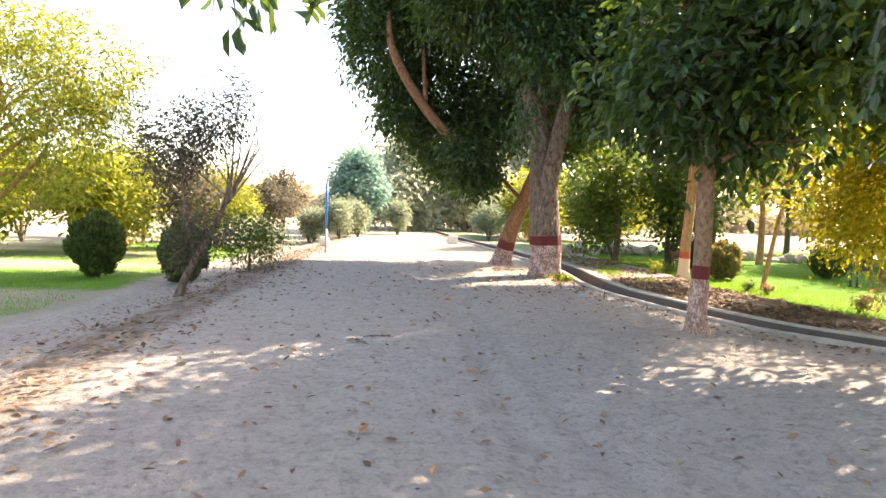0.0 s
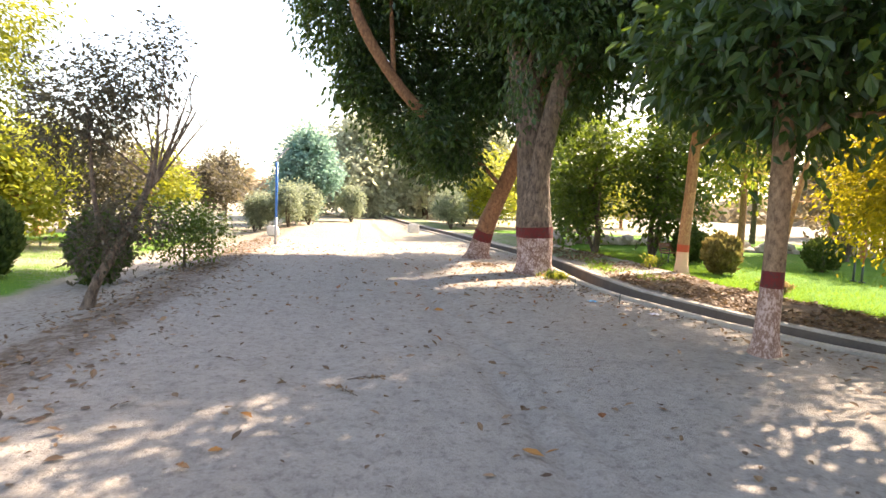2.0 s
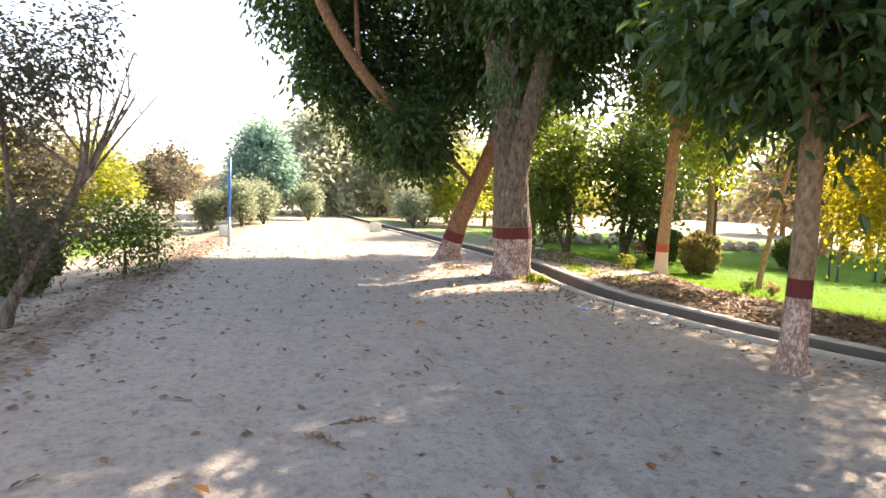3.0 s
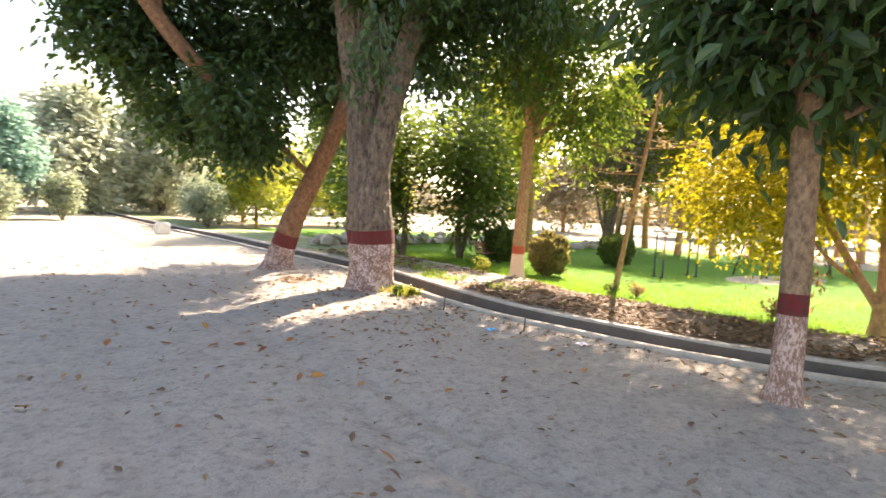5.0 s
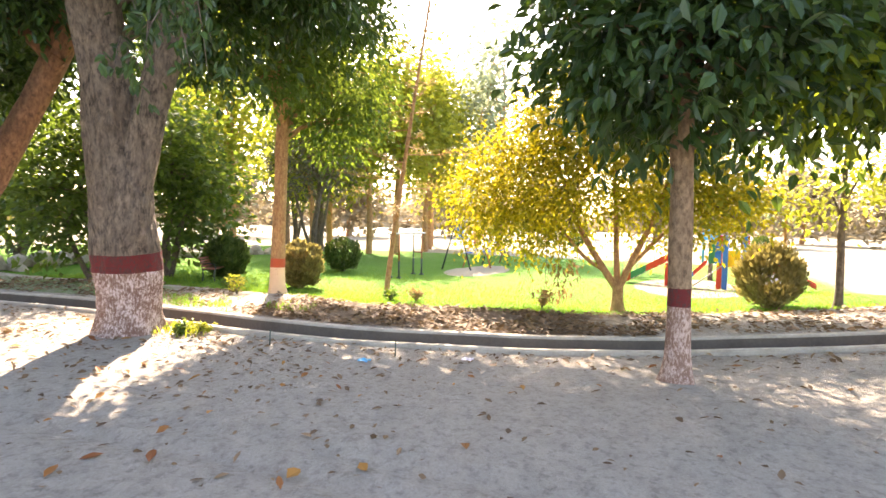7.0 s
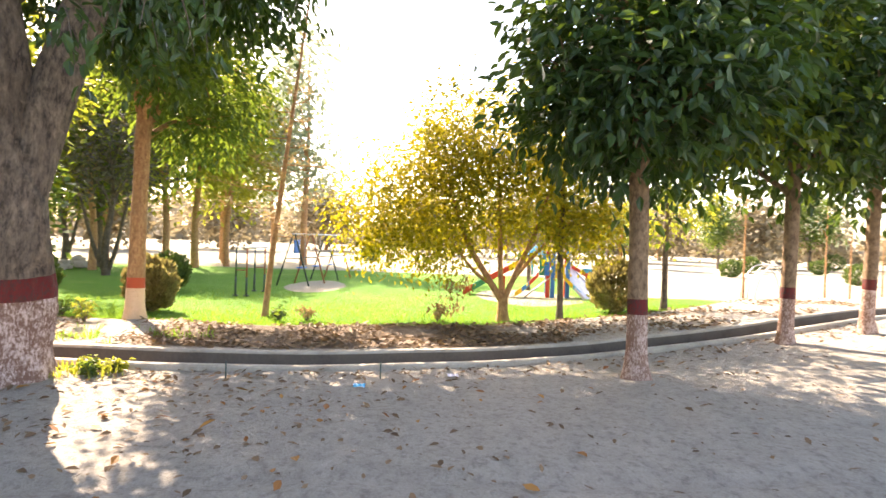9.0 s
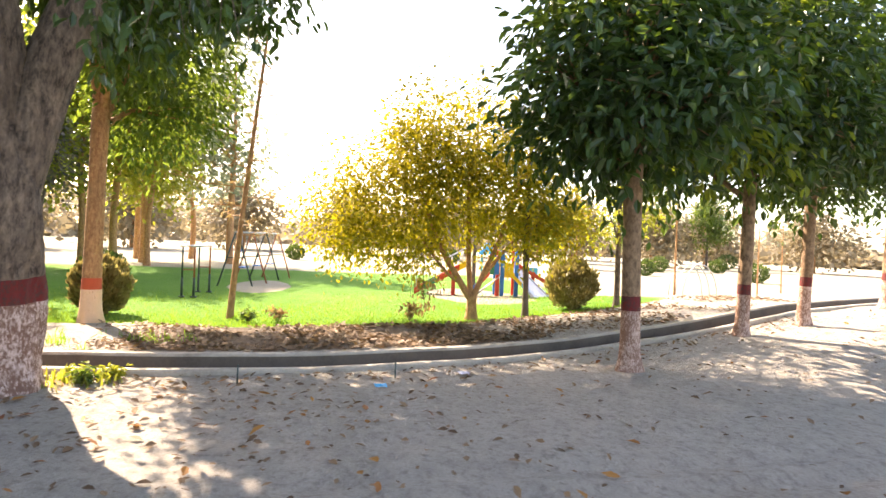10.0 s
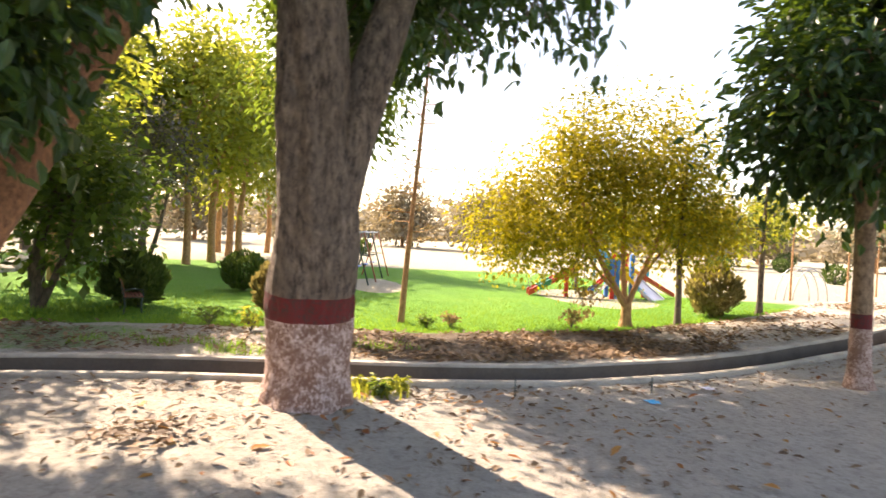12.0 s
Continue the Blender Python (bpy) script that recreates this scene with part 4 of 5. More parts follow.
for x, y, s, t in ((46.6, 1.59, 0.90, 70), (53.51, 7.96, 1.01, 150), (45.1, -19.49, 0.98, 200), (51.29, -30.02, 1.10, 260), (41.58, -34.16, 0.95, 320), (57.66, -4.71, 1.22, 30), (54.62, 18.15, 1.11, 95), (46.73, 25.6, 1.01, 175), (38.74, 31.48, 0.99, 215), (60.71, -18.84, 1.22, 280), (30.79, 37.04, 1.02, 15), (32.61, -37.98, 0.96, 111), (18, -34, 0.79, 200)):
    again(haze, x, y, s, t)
for x, y, s, t in ((38.89, -13.37, 0.72, 40), (43.59, -24.18, 0.85, 120), (36.03, -5.41, 0.60, 220)):
    again(dark, x, y, s, t, "dark green tree across the open ground")


def far_woods():
    """A low belt of scrub and trees all round, closing the view."""
    rng = np.random.default_rng(90)
    n = 60000
    a = rng.uniform(0, 2 * np.pi, n)
    r = rng.uniform(95, 150, n)
    top = 5.0 + 3.0 * np.sin(a * 9) * np.sin(a * 23 + 1) + 1.5 * np.sin(a * 61)
    z = rng.uniform(0, 1, n) ** 1.2 * np.maximum(top, 2) * r / 110
    c = np.stack([np.cos(a) * r, np.sin(a) * r, z], 1)
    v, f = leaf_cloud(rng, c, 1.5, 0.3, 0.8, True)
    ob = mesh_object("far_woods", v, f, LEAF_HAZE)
    tagged(ob, "hazy belt of dry trees and scrub on the horizon", "woods", kind="stuff")


far_woods()


# ---- park furniture ----
def tube(name, path, r, mat, root, label="", sides=8):
    v, f = sweep(path, [r] * len(path), sides)
    return mesh_object(name, v, f, mat, root, label, True)


def slab(name, mat, root, x0, x1, y0, y1, z0, z1, label="", bevel=0.006):
    bm = bmesh.new()
    bmesh.ops.create_cube(bm, size=1)
    bmesh.ops.scale(bm, vec=(x1 - x0, y1 - y0, z1 - z0), verts=bm.verts)
    bmesh.ops.translate(bm, vec=((x0 + x1) / 2, (y0 + y1) / 2, (z0 + z1) / 2), verts=bm.verts)
    bmesh.ops.bevel(bm, geom=list(bm.edges), offset=bevel, segments=1, affect="EDGES")
    return part(name, bm, mat, root, label)


RED = plain("red_enamel", (0.62, 0.05, 0.03), 0.4)
BLUE = plain("blue_enamel", (0.02, 0.16, 0.55), 0.4)
CYAN = plain("sky_blue_enamel", (0.04, 0.42, 0.70), 0.35)
YELLOW = plain("yellow_enamel", (0.85, 0.50, 0.02), 0.4)
GREEN = plain("green_enamel", (0.02, 0.22, 0.12), 0.4)
LILAC = plain("faded_lilac_plastic", (0.74, 0.68, 0.74), 0.45)
STEEL_DARK = plain("dark_green_painted_steel", (0.035, 0.06, 0.05), 0.5)
STEEL_GREY = plain("grey_painted_steel", (0.42, 0.42, 0.42), 0.45, 0.3)
STEEL_RUST = plain("rusty_red_steel", (0.40, 0.13, 0.06), 0.6)
WOOD_RED = plain("red_brown_bench_slats", (0.22, 0.07, 0.04), 0.6)
STONE = plain("whitewashed_stone", (0.74, 0.70, 0.64), 0.85)
RUBBLE = plain("pale_rubble", (0.42, 0.37, 0.31), 0.95, 0, 3, 0.35, 0.02)


def park_bench(at, turn):
    root = empty("park_bench", at, "red-brown slatted park bench with dark metal frame on grass", "bench")
    root.matrix_world = Matrix.Translation(at) @ pose(0, 0, 0, 0, 0, turn) @ Matrix.Diagonal((0.68, 0.68, 0.68, 1))
    for x in (-0.55, 0.55):
        tube("leg", [(x, -0.2, -0.03), (x, -0.17, 0.22), (x, -0.2, 0.42)], 0.022, STEEL_DARK, root)
        tube("leg", [(x, 0.22, -0.03), (x, 0.18, 0.22), (x, 0.2, 0.42), (x, 0.28, 0.82)], 0.022, STEEL_DARK, root)
        tube("armrest", [(x, 0.22, 0.6), (x, 0.0, 0.63), (x, -0.2, 0.6), (x, -0.22, 0.42)], 0.018, STEEL_DARK, root)
        tube("crossbar", [(x, -0.2, 0.41), (x, 0.2, 0.41)], 0.018, STEEL_DARK, root)
    for k in range(5):
        slab("seat_slat", WOOD_RED, root, -0.68, 0.68, -0.22 + 0.09 * k, -0.15 + 0.09 * k, 0.43, 0.455)
    for k in range(4):
        bm = bmesh.new()
        bmesh.ops.create_cube(bm, size=1)
        bmesh.ops.scale(bm, vec=(1.36, 0.022, 0.065), verts=bm.verts)
        bmesh.ops.rotate(bm, matrix=Matrix.Rotation(radians(-12), 3, "X"), verts=bm.verts)
        bmesh.ops.translate(bm, vec=(0, 0.20 + 0.02 * k, 0.52 + 0.09 * k), verts=bm.verts)
        part("back_slat", bm, WOOD_RED, root)


park_bench(foot(7.83, 17.8, 0), 22)


def ladder_frame():
    root = empty("ladder_frame", foot(10.67, 14.62, 0), "dark steel horizontal climbing ladder with pale top rails on lawn", "climbing frame")
    root.matrix_world = root.matrix_world @ pose(0, 0, 0, 0, 0, -6)
    for x in (0.0, 1.25):
        for y in (0.0, -0.26):
            tube("post", [(x, y, -0.05), (x, y, 0.45)], 0.026, STEEL_DARK, root, "dark green lower post")
            tube("post", [(x, y, 0.45), (x, y, 1.15)], 0.02, STEEL_RUST if y else STEEL_DARK, root)
            tube("foot_plate", [(x, y, 0.0), (x, y, 0.03)], 0.07, STEEL_DARK, root)
    for y in (0.0, -0.26):
        tube("top_rail", [(-0.15, y, 1.15), (1.4, y, 1.15)], 0.02, STEEL_GREY, root, "pale grey rail")
    for k in range(6):
        tube("rung", [(-0.05 + 0.27 * k, 0, 1.15), (-0.05 + 0.27 * k, -0.26, 1.15)], 0.012, STEEL_GREY, root)
    for x in (0.0, 1.25):
        tube("crossbar", [(x, 0, 0.62), (x, -0.26, 0.62)], 0.012, STEEL_RUST, root)


ladder_frame()


def swing_set():
    root = empty("swing_set", foot(13.84, 13.86, 0), "row of steel A-frame swings with blue seats on sand", "swing set")
    root.matrix_world = root.matrix_world @ pose(0, 0, 0, 0, 0, -14)
    for k in range(4):
        x = 1.25 * k
        for s in (-1, 1):
            tube("frame_leg", [(x - 0.12 * s, 0.46 * s, -0.04), (x, 0.03 * s, 1.52)], 0.024, (STEEL_DARK, STEEL_RUST)[k % 2], root)
        tube("frame_brace", [(x, -0.22, 0.8), (x, 0.22, 0.8)], 0.014, STEEL_DARK, root)
    tube("top_bar", [(-0.1, 0, 1.52), (3.85, 0, 1.52)], 0.028, STEEL_GREY, root)
    for k in range(3):
        x = 0.45 + 1.25 * k
        for d in (0.0, 0.36):
            tube("chain", [(x + d, 0, 1.51), (x + d, 0.01, 0.52)], 0.007, STEEL_GREY, root, sides=5)
        bm = bmesh.new()
        bmesh.ops.create_cube(bm, size=1)
        bmesh.ops.scale(bm, vec=(0.42, 0.2, 0.03), verts=bm.verts)
        bmesh.ops.bevel(bm, geom=list(bm.edges), offset=0.01, segments=2, affect="EDGES")
        bmesh.ops.translate(bm, vec=(x + 0.18, 0.01, 0.51), verts=bm.verts)
        seat = part("swing_seat", bm, BLUE, root, "blue swing seat")
    slab("sign_panel", BLUE, root, 0.02, 0.38, -0.02, 0.02, 0.95, 1.35, "round-edged blue panel", 0.015)


swing_set()


def ribbon(name, pts, half, mat, root, lip=0.0, thick=0.03, label=""):
    """A slide bed or stair cheek: a strip along pts (u, z) with width 2 * half across, and raised lips."""
    verts, faces = [], []
    for v0, z in pts:
        verts += [(v0, -half, z + lip), (v0, -half + 0.03, z + lip), (v0, -half + 0.03, z), (v0, half - 0.03, z), (v0, half - 0.03, z + lip), (v0, half, z + lip), (v0, half, z - thick), (v0, -half, z - thick)]
    n = len(pts)
    for k in range(n - 1):
        for s in range(8):
            t = (s + 1) % 8
            faces.append((8 * k + s, 8 * k + t, 8 * k + 8 + t, 8 * k + 8 + s))
    faces += [tuple(range(7, -1, -1)), tuple(8 * (n - 1) + s for s in range(8))]
    return mesh_object(name, verts, faces, mat, root, label)


def slide_set():
    """The slide tower: stepped stair, two slides, a net ladder and a roofed platform."""
    at = foot(12.51, 7.04, 0)
    root = empty("slide_tower", at, "bright red, blue and yellow playground tower with slides and stairs", "playground slide")
    root.matrix_world = Matrix.Translation(at) @ pose(0, 0, 0, 0, 0, -102)
    n = 9
    for k in range(n):
        u, z = -1.86 + 1.45 * k / n, 0.05 + 0.83 * k / n
        slab("stair_step", STEEL_GREY, root, u + 0.02, u + 0.2, -0.20, 0.20, z + 0.05, z + 0.08)
    line = [(-1.90 + 1.5 * k / 12, 0.02 + 0.86 * k / 12) for k in range(13)]
    for a, b, mat in ((0, 2, RED), (2, 5, GREEN), (5, 10, RED), (10, 12, YELLOW)):
        for y in (-0.235, 0.235):
            r = ribbon("stair_side", line[a:b + 1], 0.032, mat, root, 0.12, 0.05)
            r.location.y = y
    for y in (-0.25, 0.25):
        rail = tube("stair_rail", [(-1.85, y, 0.05), (-1.85, y, 0.55), (-0.42, y, 1.35)], 0.014, STEEL_GREY, root)
        for k in range(4):
            u = -1.5 + 0.32 * k
            tube("rail_post", [(u, y, 0.2 + 0.57 * (u + 1.5)), (u, y, 0.72 + 0.57 * (u + 1.5))], 0.01, STEEL_GREY, rail, sides=6)
    for u, y, mat in ((-0.8, 0.0, RED), (0.42, -0.3, RED), (0.42, 0.3, BLUE), (0.95, -0.3, BLUE), (0.95, 0.3, RED), (0.55, -0.32, BLUE)):
        slab("tower_post", mat, root, u - 0.055, u + 0.055, y - 0.055, y + 0.055, -0.05, 1.3 if u > 0 else 0.55)
    slab("platform", YELLOW, root, 0.30, 1.05, -0.34, 0.34, 0.62, 0.68)
    slab("side_panel", GREEN, root, 0.18, 0.32, -0.36, -0.33, 0.62, 1.1, "green panel")
    slab("side_panel", BLUE, root, 0.32, 0.46, -0.36, -0.33, 0.62, 1.15, "blue panel")
    slab("side_panel", YELLOW, root, 0.56, 0.86, -0.36, -0.33, 0.55, 0.95, "yellow panel")
    bm = bmesh.new()
    bmesh.ops.create_cone(bm, cap_ends=True, segments=4, radius1=0.42, radius2=0.05, depth=0.32)
    bmesh.ops.rotate(bm, matrix=Matrix.Rotation(radians(45), 3, "Z"), verts=bm.verts)
    bmesh.ops.translate(bm, vec=(0.15, 0.1, 1.33), verts=bm.verts)
    part("roof", bm, CYAN, root, "sky-blue pointed roof")
    tube("roof_post", [(0.0, 0.1, 0.6), (0.0, 0.1, 1.3)], 0.03, CYAN, root)
    tube("roof_post", [(0.3, 0.1, 0.6), (0.3, 0.1, 1.3)], 0.03, CYAN, root)
    curve = [(-0.46 + 0.62 * k / 10, 0.08 + 0.56 * (k / 10) ** 1.3) for k in range(11)]
    for a, b, mat in ((0, 3, YELLOW), (3, 6, BLUE), (6, 10, RED)):
        r = ribbon("slide_bed", curve[a:b + 1], 0.16, mat, root, 0.08)
        r.location.y = -0.55
    for k in range(6):
        tube("net_bar", [(-0.15 + 0.11 * k, -0.42, 0.05 + 0.09 * k), (-0.15 + 0.11 * k, -0.12, 0.05 + 0.09 * k)], 0.012, STEEL_GREY, root, sides=6)
    for y in (-0.42, -0.32, -0.22, -0.12):
        tube("net_bar", [(-0.2, y, 0.0), (0.5, y, 0.6)], 0.012, STEEL_GREY, root, sides=6)
    run = [(0.72 + 0.85 * k / 12, 0.74 - 0.80 * (k / 12) ** 0.9 + 0.0) for k in range(13)]
    for a, b, mat in ((0, 5, YELLOW), (5, 12, CYAN)):
        r = ribbon("slide_lip", run[a:b + 1], 0.05, mat, root, 0.06, 0.06)
        r.location.y = -0.5
    bed = [(1.15 * k / 12, 0.86 - 0.82 * (k / 12) ** 0.9) for k in range(13)]
    r = ribbon("slide_bed", bed, 0.34, LILAC, root, 0.05, 0.04, "faded lilac slide bed")
    r.matrix_basis = pose(0.85, 0.25, 0.02, 0, 0, -48)
    far = ribbon("slide_bed", [(1.1 + 1.3 * k / 10, 0.85 - 0.72 * k / 10) for k in range(11)], 0.2, RED, root, 0.08)
    far.location.y = 0.5
    slab("side_panel", CYAN, root, 1.40, 1.68, 0.42, 0.46, 0.62, 0.82, "sky-blue panel")
    slab("tower_post", RED, root, 1.5, 1.6, 0.4, 0.5, -0.05, 0.7)


slide_set()


def hoop_climber(at):
    root = empty("hoop_climber", at, "three grey steel hoops of a climbing frame on bare ground", "climbing frame")
    for k in range(3):
        pts = [(0.35 * k, 0.62 * math.cos(math.pi * s / 14), 1.05 * math.sin(math.pi * s / 14) - 0.03) for s in range(15)]
        tube("hoop", pts, 0.02, STEEL_GREY, root)
    for s in (4, 7, 10):
        a = math.pi * s / 14
        tube("tie_bar", [(0, 0.62 * math.cos(a), 1.05 * math.sin(a) - 0.03), (0.7, 0.62 * math.cos(a), 1.05 * math.sin(a) - 0.03)], 0.014, STEEL_GREY, root)


hoop_climber(foot(12.38, -0.01, 0))


def street_pole(at):
    root = empty("lamp_post", at, "blue steel lamp post with a bent arm beside the road", "lamp post")
    root.scale = (0.8, 0.8, 0.8)
    tube("post_base", [(0, 0, -0.1), (0, 0, 1.0)], 0.05, STEEL_GREY, root, "bare grey lower post")
    tube("post", [(0, 0, 1.0), (0, 0, 3.0)], 0.045, BLUE, root, "blue painted post")
    tube("arm", [(0, 0, 3.0), (0.03, 0, 3.15), (0.35, 0, 3.5), (0.42, 0, 3.52)], 0.03, STEEL_GREY, root)


street_pole(foot(-3.54, 19.9, 0))


def stone_block(at, w, h, label):
    root = empty("stone_block", at, label, "stone block")
    bm = bmesh.new()
    bmesh.ops.create_cube(bm, size=1)
    bmesh.ops.scale(bm, vec=(w, w * 0.8, h), verts=bm.verts)
    bmesh.ops.bevel(bm, geom=list(bm.edges), offset=0.06, segments=3, affect="EDGES")
    for v in bm.verts:
        v.co += Vector(v.co).normalized() * 0.04 * noise.noise(v.co * 4)
    bmesh.ops.translate(bm, vec=(0, 0, h / 2 - 0.03), verts=bm.verts)
    part("block", bm, STONE, root)


stone_block(foot(1.34, 27.78, 0), 0.5, 0.45, "whitewashed stone block at the roadside")
stone_block(foot(-4.09, 23.5, 0), 0.4, 0.4, "whitewashed stone block across the road")


def rubble_wall():
    """A low rough earth and stone wall behind the lawn."""
    root = empty("rubble_wall", (0, 0, 0), "low broken wall of pale rubble and earth", "wall", kind="structure")
    rng = random.Random(77)
    for k in range(95):
        t = k / 94
        x, y = 4.8 + 14 * t, 22.3 + 0.8 * math.sin(3 * t) + rng.uniform(-0.25, 0.25)
        s = rng.uniform(0.14, 0.32)
        bm = bmesh.new()
        bmesh.ops.create_icosphere(bm, subdivisions=1, radius=s)
        for v in bm.verts:
            v.co *= rng.uniform(0.75, 1.15)
            v.co.z *= 0.75
        bmesh.ops.translate(bm, vec=(x, y, land(x, y) + rng.uniform(0.0, 0.28)), verts=bm.verts)
        part("stone", bm, RUBBLE, root)


rubble_wall()


# ---- small growth and litter ----
def spray(parent, rng, spots, mat, size, n, spread, name="hanging_spray"):
    """Leafy twig ends: a thin twig with leaves in two rows."""
    v, f, c = [], [], []
    for s, e in spots:
        s, e = Vector(s), Vector(e)
        m = s.lerp(e, 0.5) + Vector((0, 0, 0.06))
        tv, tf = sweep([s, m, e], [0.010, 0.006, 0.002], 5)
        f += [tuple(i + len(v) for i in q) for q in tf]
        v += tv
        for k in range(n):
            p = s.lerp(e, rng.uniform(0.1, 1.05)) + Vector(rng.normal(0, spread, 3))
            c.append(tuple(p))
    tagged(mesh_object("twig", v, f, BARK_DARK, parent), kind="stuff")
    lv, lf = leaf_cloud(rng, np.array(c), size, 0.9, 0.5)
    tagged(mesh_object(name, lv, lf, mat, parent), kind="stuff")


def hanging_leaves():
    rng = np.random.default_rng(101)
    spots = []
    for (x, y, z), n in (((-1.0, -1.75, 3.0), 7), ((-0.9, -1.4, 3.5), 9), ((-0.85, -0.9, 2.75), 4), ((-1.1, -2.1, 3.4), 6)):
        for k in range(n):
            s = (x + rng.normal(0, 0.15), y + rng.normal(0, 0.2), z + 0.55 + rng.normal(0, 0.1))
            spots.append((s, (s[0] + rng.normal(0, 0.12), s[1] + rng.normal(0, 0.15), s[2] - rng.uniform(0.3, 0.7))))
    spots += [((-0.2, -0.4, 4.6), (-0.9, -1.5, 3.9)), ((-0.9, -1.5, 3.9), (-1.0, -1.9, 3.3))]
    spray(old_tree, rng, spots, LEAF_DARK, 0.13, 11, 0.07)
    bx, by, bz = behind_tree.matrix_world.translation
    spots = []
    for x, y, z, n in ((-1.72, 3.48, 2.62, 3), (-1.85, 3.48, 2.55, 2), (-1.45, 3.51, 2.72, 4), (-2.30, 3.51, 2.85, 3), (2.03, 3.84, 2.75, 9), (2.35, 4.22, 2.5, 8), (1.64, 4.06, 3.1, 8)):
        for k in range(n):
            s = (x - bx + rng.normal(0, 0.05), y - by + rng.normal(0, 0.06), z - bz + 0.12)
            spots.append((s, (s[0] + rng.normal(0, 0.04), s[1] + rng.normal(0, 0.04), s[2] - rng.uniform(0.15, 0.28))))
    spots.append(((-0.1, 0.1, 4.2), (-2.6, 3.6, 3.9)))
    spots.append(((-2.6, 3.6, 3.9), (-1.6 - bx, 3.45 - by, 3.0)))
    spots.append(((-1.6 - bx, 3.45 - by, 3.0), (-1.8 - bx, 3.45 - by, 2.6)))
    spray(behind_tree, rng, spots, LEAF_DARK, 0.14, 5, 0.04)


hanging_leaves()


def scatter(name, label, n, zone, mat, size, seed, lift=0.012, wide=0.5):
    """Fallen leaves lying about in a zone."""
    rng = np.random.default_rng(seed)
    c = []
    while len(c) < n:
        p = zone(rng)
        if p is not None:
            c.append((p[0], p[1], land(*p) + 0.035 * noise.noise(Vector((p[0] * 0.5, p[1] * 0.5, 0))) + lift))
    c = np.array(c)
    az = rng.uniform(0, 6.283, n)
    d = np.stack([np.cos(az), np.sin(az), rng.normal(0.05, 0.22, n)], 1)
    side = np.stack([-np.sin(az), np.cos(az), rng.normal(0, 0.3, n)], 1)
    s = (size * rng.uniform(0.5, 1.4, n))[:, None]
    w = side * s * wide / 2
    curl = np.zeros((n, 3))
    curl[:, 2] = rng.uniform(0.02, 0.18, n)
    v = np.stack([c, c + d * s * 0.4 + w + curl * s, c + d * s * 0.75 + w * 0.7 + curl * s, c + d * s + curl * s * 0.6, c + d * s * 0.75 - w * 0.7 + curl * s, c + d * s * 0.4 - w + curl * s], 1).reshape(-1, 3)
    o = (np.arange(n) * 6)[:, None]
    f = np.concatenate([o + np.array([0, 1, 2, 3]), o + np.array([0, 3, 4, 5])], 0)
    tagged(mesh_object(name, v, f, mat), label, "fallen leaves", kind="stuff")


def on_road(rng):
    y = rng.uniform(-1, 22)
    x = rng.uniform(road_edge(y), kerb(y) - 0.05)
    return (x, y)


def under_old_tree(rng):
    x, y = rng.normal(2.0, 1.0), rng.normal(13.2, 1.7)
    return (x, y) if x < kerb(y) - 0.1 else None


def on_bank(rng):
    y = rng.uniform(1, 21)
    o = rng.uniform(0.9, 3.0)
    x = kerb(y) + o
    if not 7.5 < y < 14.2 and rng.uniform() > 0.4:
        return None
    return (x, y) if noise.noise(Vector((x * 0.9, y * 0.9, 7))) > -0.25 + 0.3 * rng.uniform() else None


def left_edge(rng):
    y = rng.uniform(1, 22)
    return (road_edge(y) + rng.normal(-0.4, 0.7), y)


def by_kerb(rng):
    y = rng.uniform(3, 18)
    return (kerb(y) - abs(rng.normal(0, 0.35)) - 0.03, y)


scatter("fallen_leaves", "dry brown leaves scattered over the sandy road", 1450, on_road, LITTER, 0.07, 111)
scatter("fallen_leaves", "yellow and orange fallen leaves on the sandy road", 120, on_road, LITTER_BRIGHT, 0.105, 112)
scatter("fallen_leaves", "orange fallen leaves round the old tree", 100, under_old_tree, LITTER_BRIGHT, 0.095, 113)
scatter("fallen_leaves", "dry brown leaves round the old tree", 380, under_old_tree, LITTER, 0.07, 114)
def leaf_pile(rng):
    return (rng.normal(1.73, 0.22), rng.normal(15.71, 0.2))


scatter("fallen_leaves", "small heap of dry brown leaves near the old tree", 130, leaf_pile, LITTER, 0.09, 118, 0.03)
scatter("fallen_leaves", "thick litter of dry brown leaves on the bank", 6500, on_bank, LITTER, 0.09, 115, 0.02)
scatter("fallen_leaves", "dry leaves gathered along the road's edge", 2600, left_edge, LITTER, 0.075, 116)
scatter("fallen_leaves", "dry leaves against the channel wall", 420, by_kerb, LITTER, 0.08, 117)


def blades(name, label, n, zone, seed, h=0.07, mat=None):
    rng = np.random.default_rng(seed)
    c = []
    while len(c) < n:
        p = zone(rng)
        if p is not None:
            c.append((p[0], p[1], land(*p) - 0.01))
    c = np.array(c)
    az = rng.uniform(0, 6.283, n)
    lean = rng.uniform(0.05, 0.5, n)[:, None]
    d = np.stack([np.cos(az), np.sin(az), np.zeros(n)], 1)
    s = (h * rng.uniform(0.5, 1.5, n))[:, None]
    w = np.stack([-np.sin(az), np.cos(az), np.zeros(n)], 1) * s * 0.09
    up = np.array([0, 0, 1.0])
    v = np.stack([c - w, c + w, c + w * 0.6 + up * s * 0.6 + d * s * lean * 0.4, c + up * s + d * s * lean], 1).reshape(-1, 3)
    tagged(mesh_object(name, v, np.arange(n * 4).reshape(n, 4), mat or GRASS_BLADE), label, "grass", kind="stuff")


def right_lawn(rng):
    y = rng.uniform(4.5, 21)
    o = 3.05 + rng.exponential(1.8)
    return (kerb(y) + o, y) if o < 9 else None


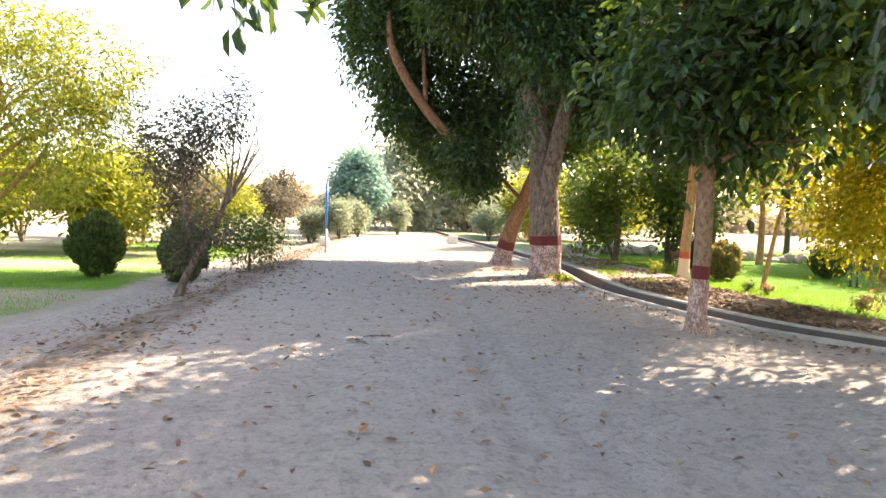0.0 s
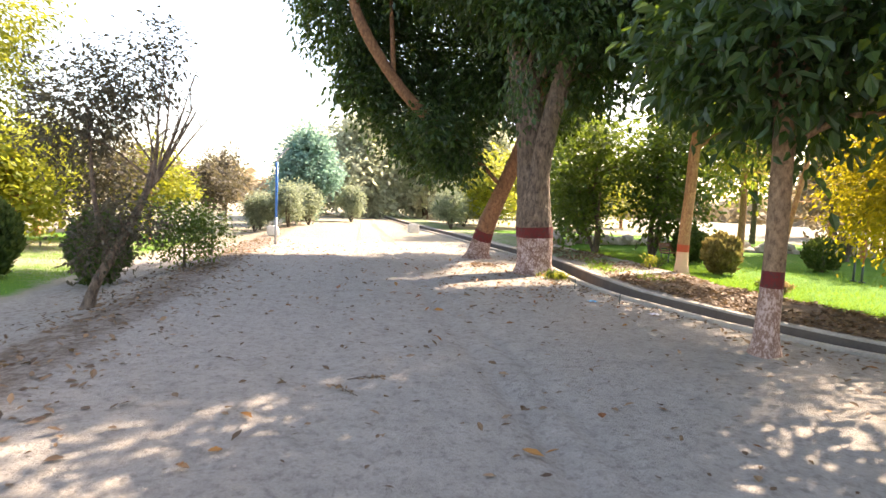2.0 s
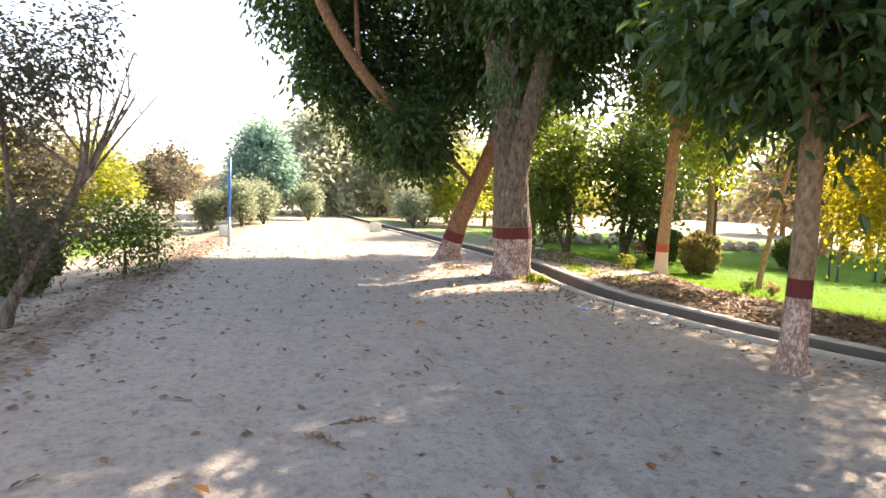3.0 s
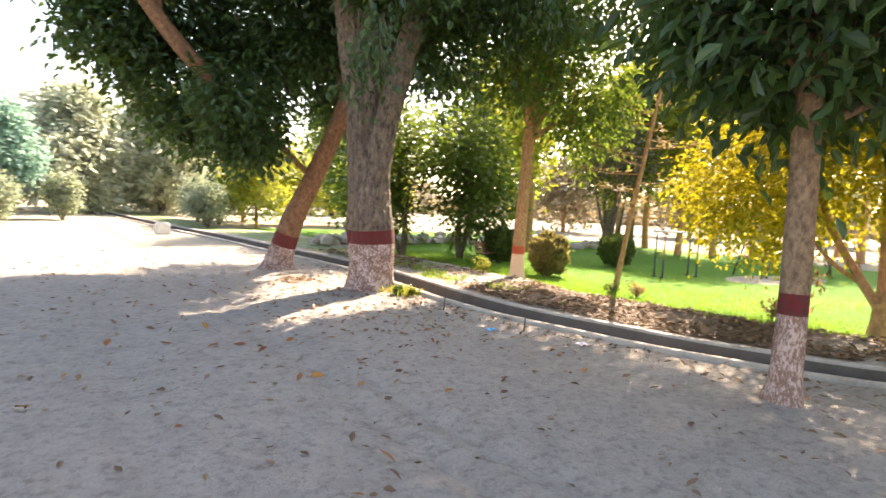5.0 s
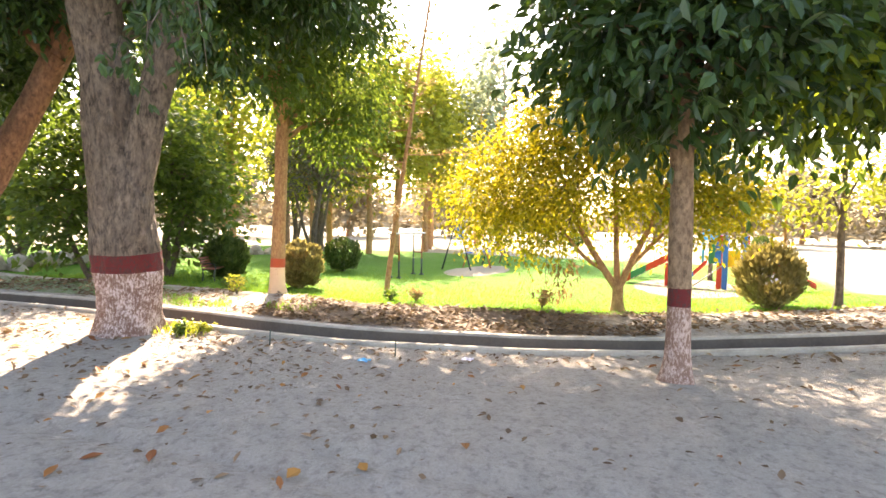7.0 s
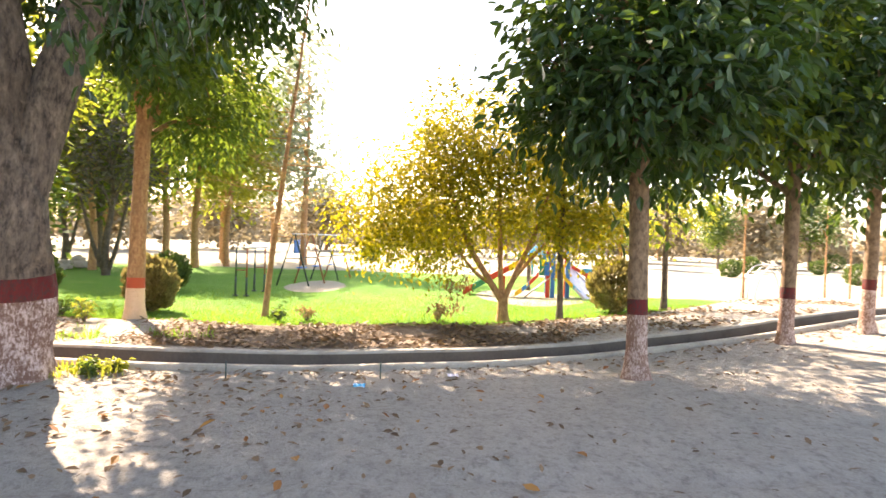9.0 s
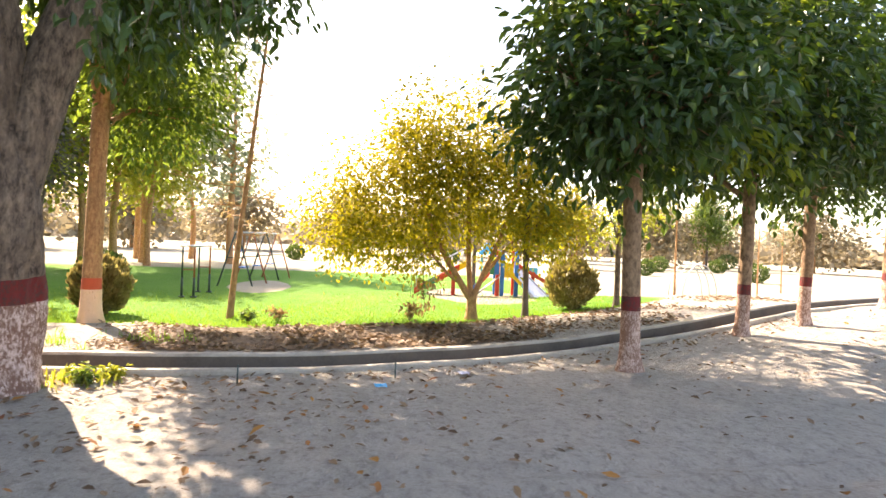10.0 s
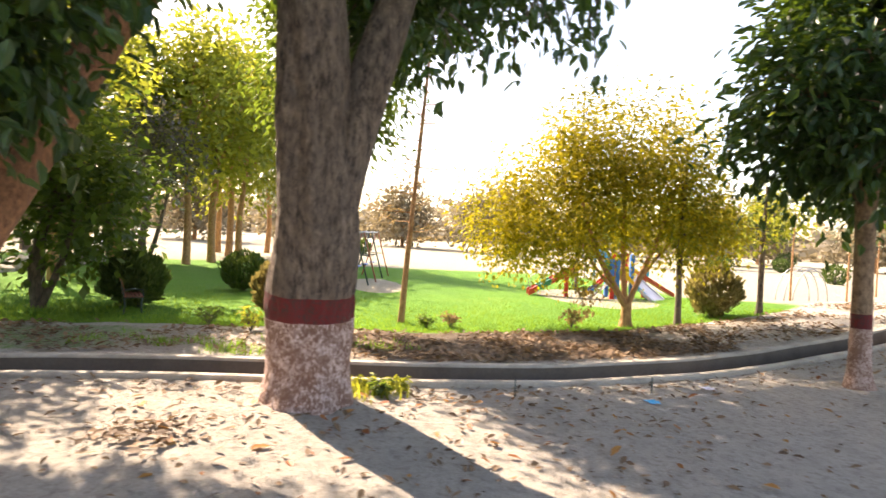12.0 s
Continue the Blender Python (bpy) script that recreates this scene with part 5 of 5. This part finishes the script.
def left_lawn(rng):
    y = rng.uniform(5, 24)
    return (road_edge(y) - 2.9 - rng.exponential(2.2), y)


def verge(rng):
    y = rng.uniform(13.2, 17.5)
    o = rng.normal(1.35, 0.35)
    x = kerb(y) + o
    return (x, y) if o > 0.95 and noise.noise(Vector((x * 1.5, y * 1.5, 2))) > 0.05 else None


def at_old_tree(rng):
    x, y = rng.normal(2.85, 0.16), rng.normal(14.05, 0.2)
    return (x, y) if (x - 2.6) ** 2 + (y - 14.58) ** 2 > 0.17 and x < kerb(y) - 0.02 else None


blades("grass", "short bright green lawn grass", 36000, right_lawn, 121, 0.05)
blades("grass", "short green grass on the left lawn", 16000, left_lawn, 122, 0.05)
blades("grass", "thin yellow-green grass beyond the channel", 900, verge, 123, 0.08)
blades("grass", "yellow-green weeds at the old tree's foot", 170, at_old_tree, 124, 0.10, LEAF_LIME)


def small_plant(at, h, w, mat, label, seed):
    root = empty("small_plant", at, label, "plant")
    rng = np.random.default_rng(seed)
    v, f, c = [], [], []
    for k in range(9):
        a = rng.uniform(0, 6.28)
        e = Vector((math.cos(a) * w * rng.uniform(0.2, 1), math.sin(a) * w * rng.uniform(0.2, 1), h * rng.uniform(0.5, 1)))
        tv, tf = sweep([(0, 0, -0.03), e * 0.5 + Vector((0, 0, 0.04)), e], [0.007, 0.005, 0.002], 5)
        f += [tuple(i + len(v) for i in q) for q in tf]
        v += tv
        for t in range(14):
            c.append(tuple(e * rng.uniform(0.45, 1.05) + Vector(rng.normal(0, 0.03, 3))))
    mesh_object("stems", v, f, BARK_DARK, root)
    lv, lf = leaf_cloud(rng, np.array(c), 0.07, 0.2, 0.5)
    mesh_object("leaves", lv, lf, mat, root)


small_plant(foot(6.95, 12.34, 0), 0.26, 0.18, LEAF_BROWN, "small withered red-brown plant at the lawn's edge", 131)
small_plant(foot(6.78, 12.79, 0), 0.24, 0.14, LEAF_MID, "small green weed at the lawn's edge", 132)
small_plant(foot(7.13, 10.03, 0), 0.35, 0.2, LEAF_BROWN, "small withered plant beside the yellow tree", 133)
small_plant(foot(2.78, 13.87, 0), 0.16, 0.12, LEAF_MID, "low green weed at the old tree's foot", 136)
small_plant(foot(2.92, 13.69, 0), 0.13, 0.12, LEAF_LIME, "low yellow-green weed at the old tree's foot", 137)
small_plant(foot(3.01, 14.03, 0), 0.12, 0.1, LEAF_LIME, "low yellow-green weed at the old tree's foot", 138)
small_plant(foot(5.87, 15.55, 0), 0.35, 0.25, LEAF_LIME, "yellow-green weed at the bank tree", 134)
small_plant(foot(6.52, 16.26, 0), 0.3, 0.3, LEAF_MID, "low green weed beside the lawn", 135)


def scrap(at, mat, label):
    ob = empty("plastic_scrap", at, label, "litter")
    bm = bmesh.new()
    bmesh.ops.create_grid(bm, x_segments=5, y_segments=4, size=0.06)
    for v in bm.verts:
        v.co.z += 0.025 * noise.noise(v.co * 30) + 0.02
        v.co.x *= 1.3
    part("sheet", bm, mat, ob)


scrap(foot(2.49, 11.1, 0), CYAN, "crumpled pale blue plastic scrap on the sand")
scrap(foot(3.0, 10.1, 0), LILAC, "crumpled pale plastic scrap by the channel")
for x, y in ((2.74, 12.5), (2.84, 10.9)):
    root = empty("stake", foot(x, y, 0), "short thin stake stuck in the sand by the channel", "stake")
    tube("rod", [(0, 0, -0.05), (0.01, 0, 0.18)], 0.008, STEEL_DARK, root)


def fallen_twig(at, turn):
    root = empty("fallen_twig", at, "dry broken twig with curled leaves on the road", "twig")
    root.matrix_world = Matrix.Translation(at) @ pose(0, 0, 0, 0, 0, turn) @ Matrix.Diagonal((0.6, 0.6, 0.6, 1))
    rng = np.random.default_rng(141)
    v, f = sweep([(-0.25, 0, 0.01), (-0.05, 0.03, 0.03), (0.12, 0.0, 0.02), (0.3, 0.06, 0.015)], [0.008, 0.007, 0.005, 0.002], 6)
    mesh_object("stick", v, f, BARK_DARK, root)
    c = np.stack([rng.uniform(-0.1, 0.3, 16), rng.normal(0.02, 0.04, 16), rng.uniform(0.01, 0.035, 16)], 1)
    lv, lf = leaf_cloud(rng, c, 0.1, 0.0, 0.35)
    lv[:, 2] = np.clip(lv[:, 2], 0.008, 0.05)
    mesh_object("dry_leaf", lv, lf, LITTER, root)


fallen_twig(foot(-1.35, 6.9, 0.005), 125)
fallen_twig(foot(-1.2, 7.2, 0.005), 10)
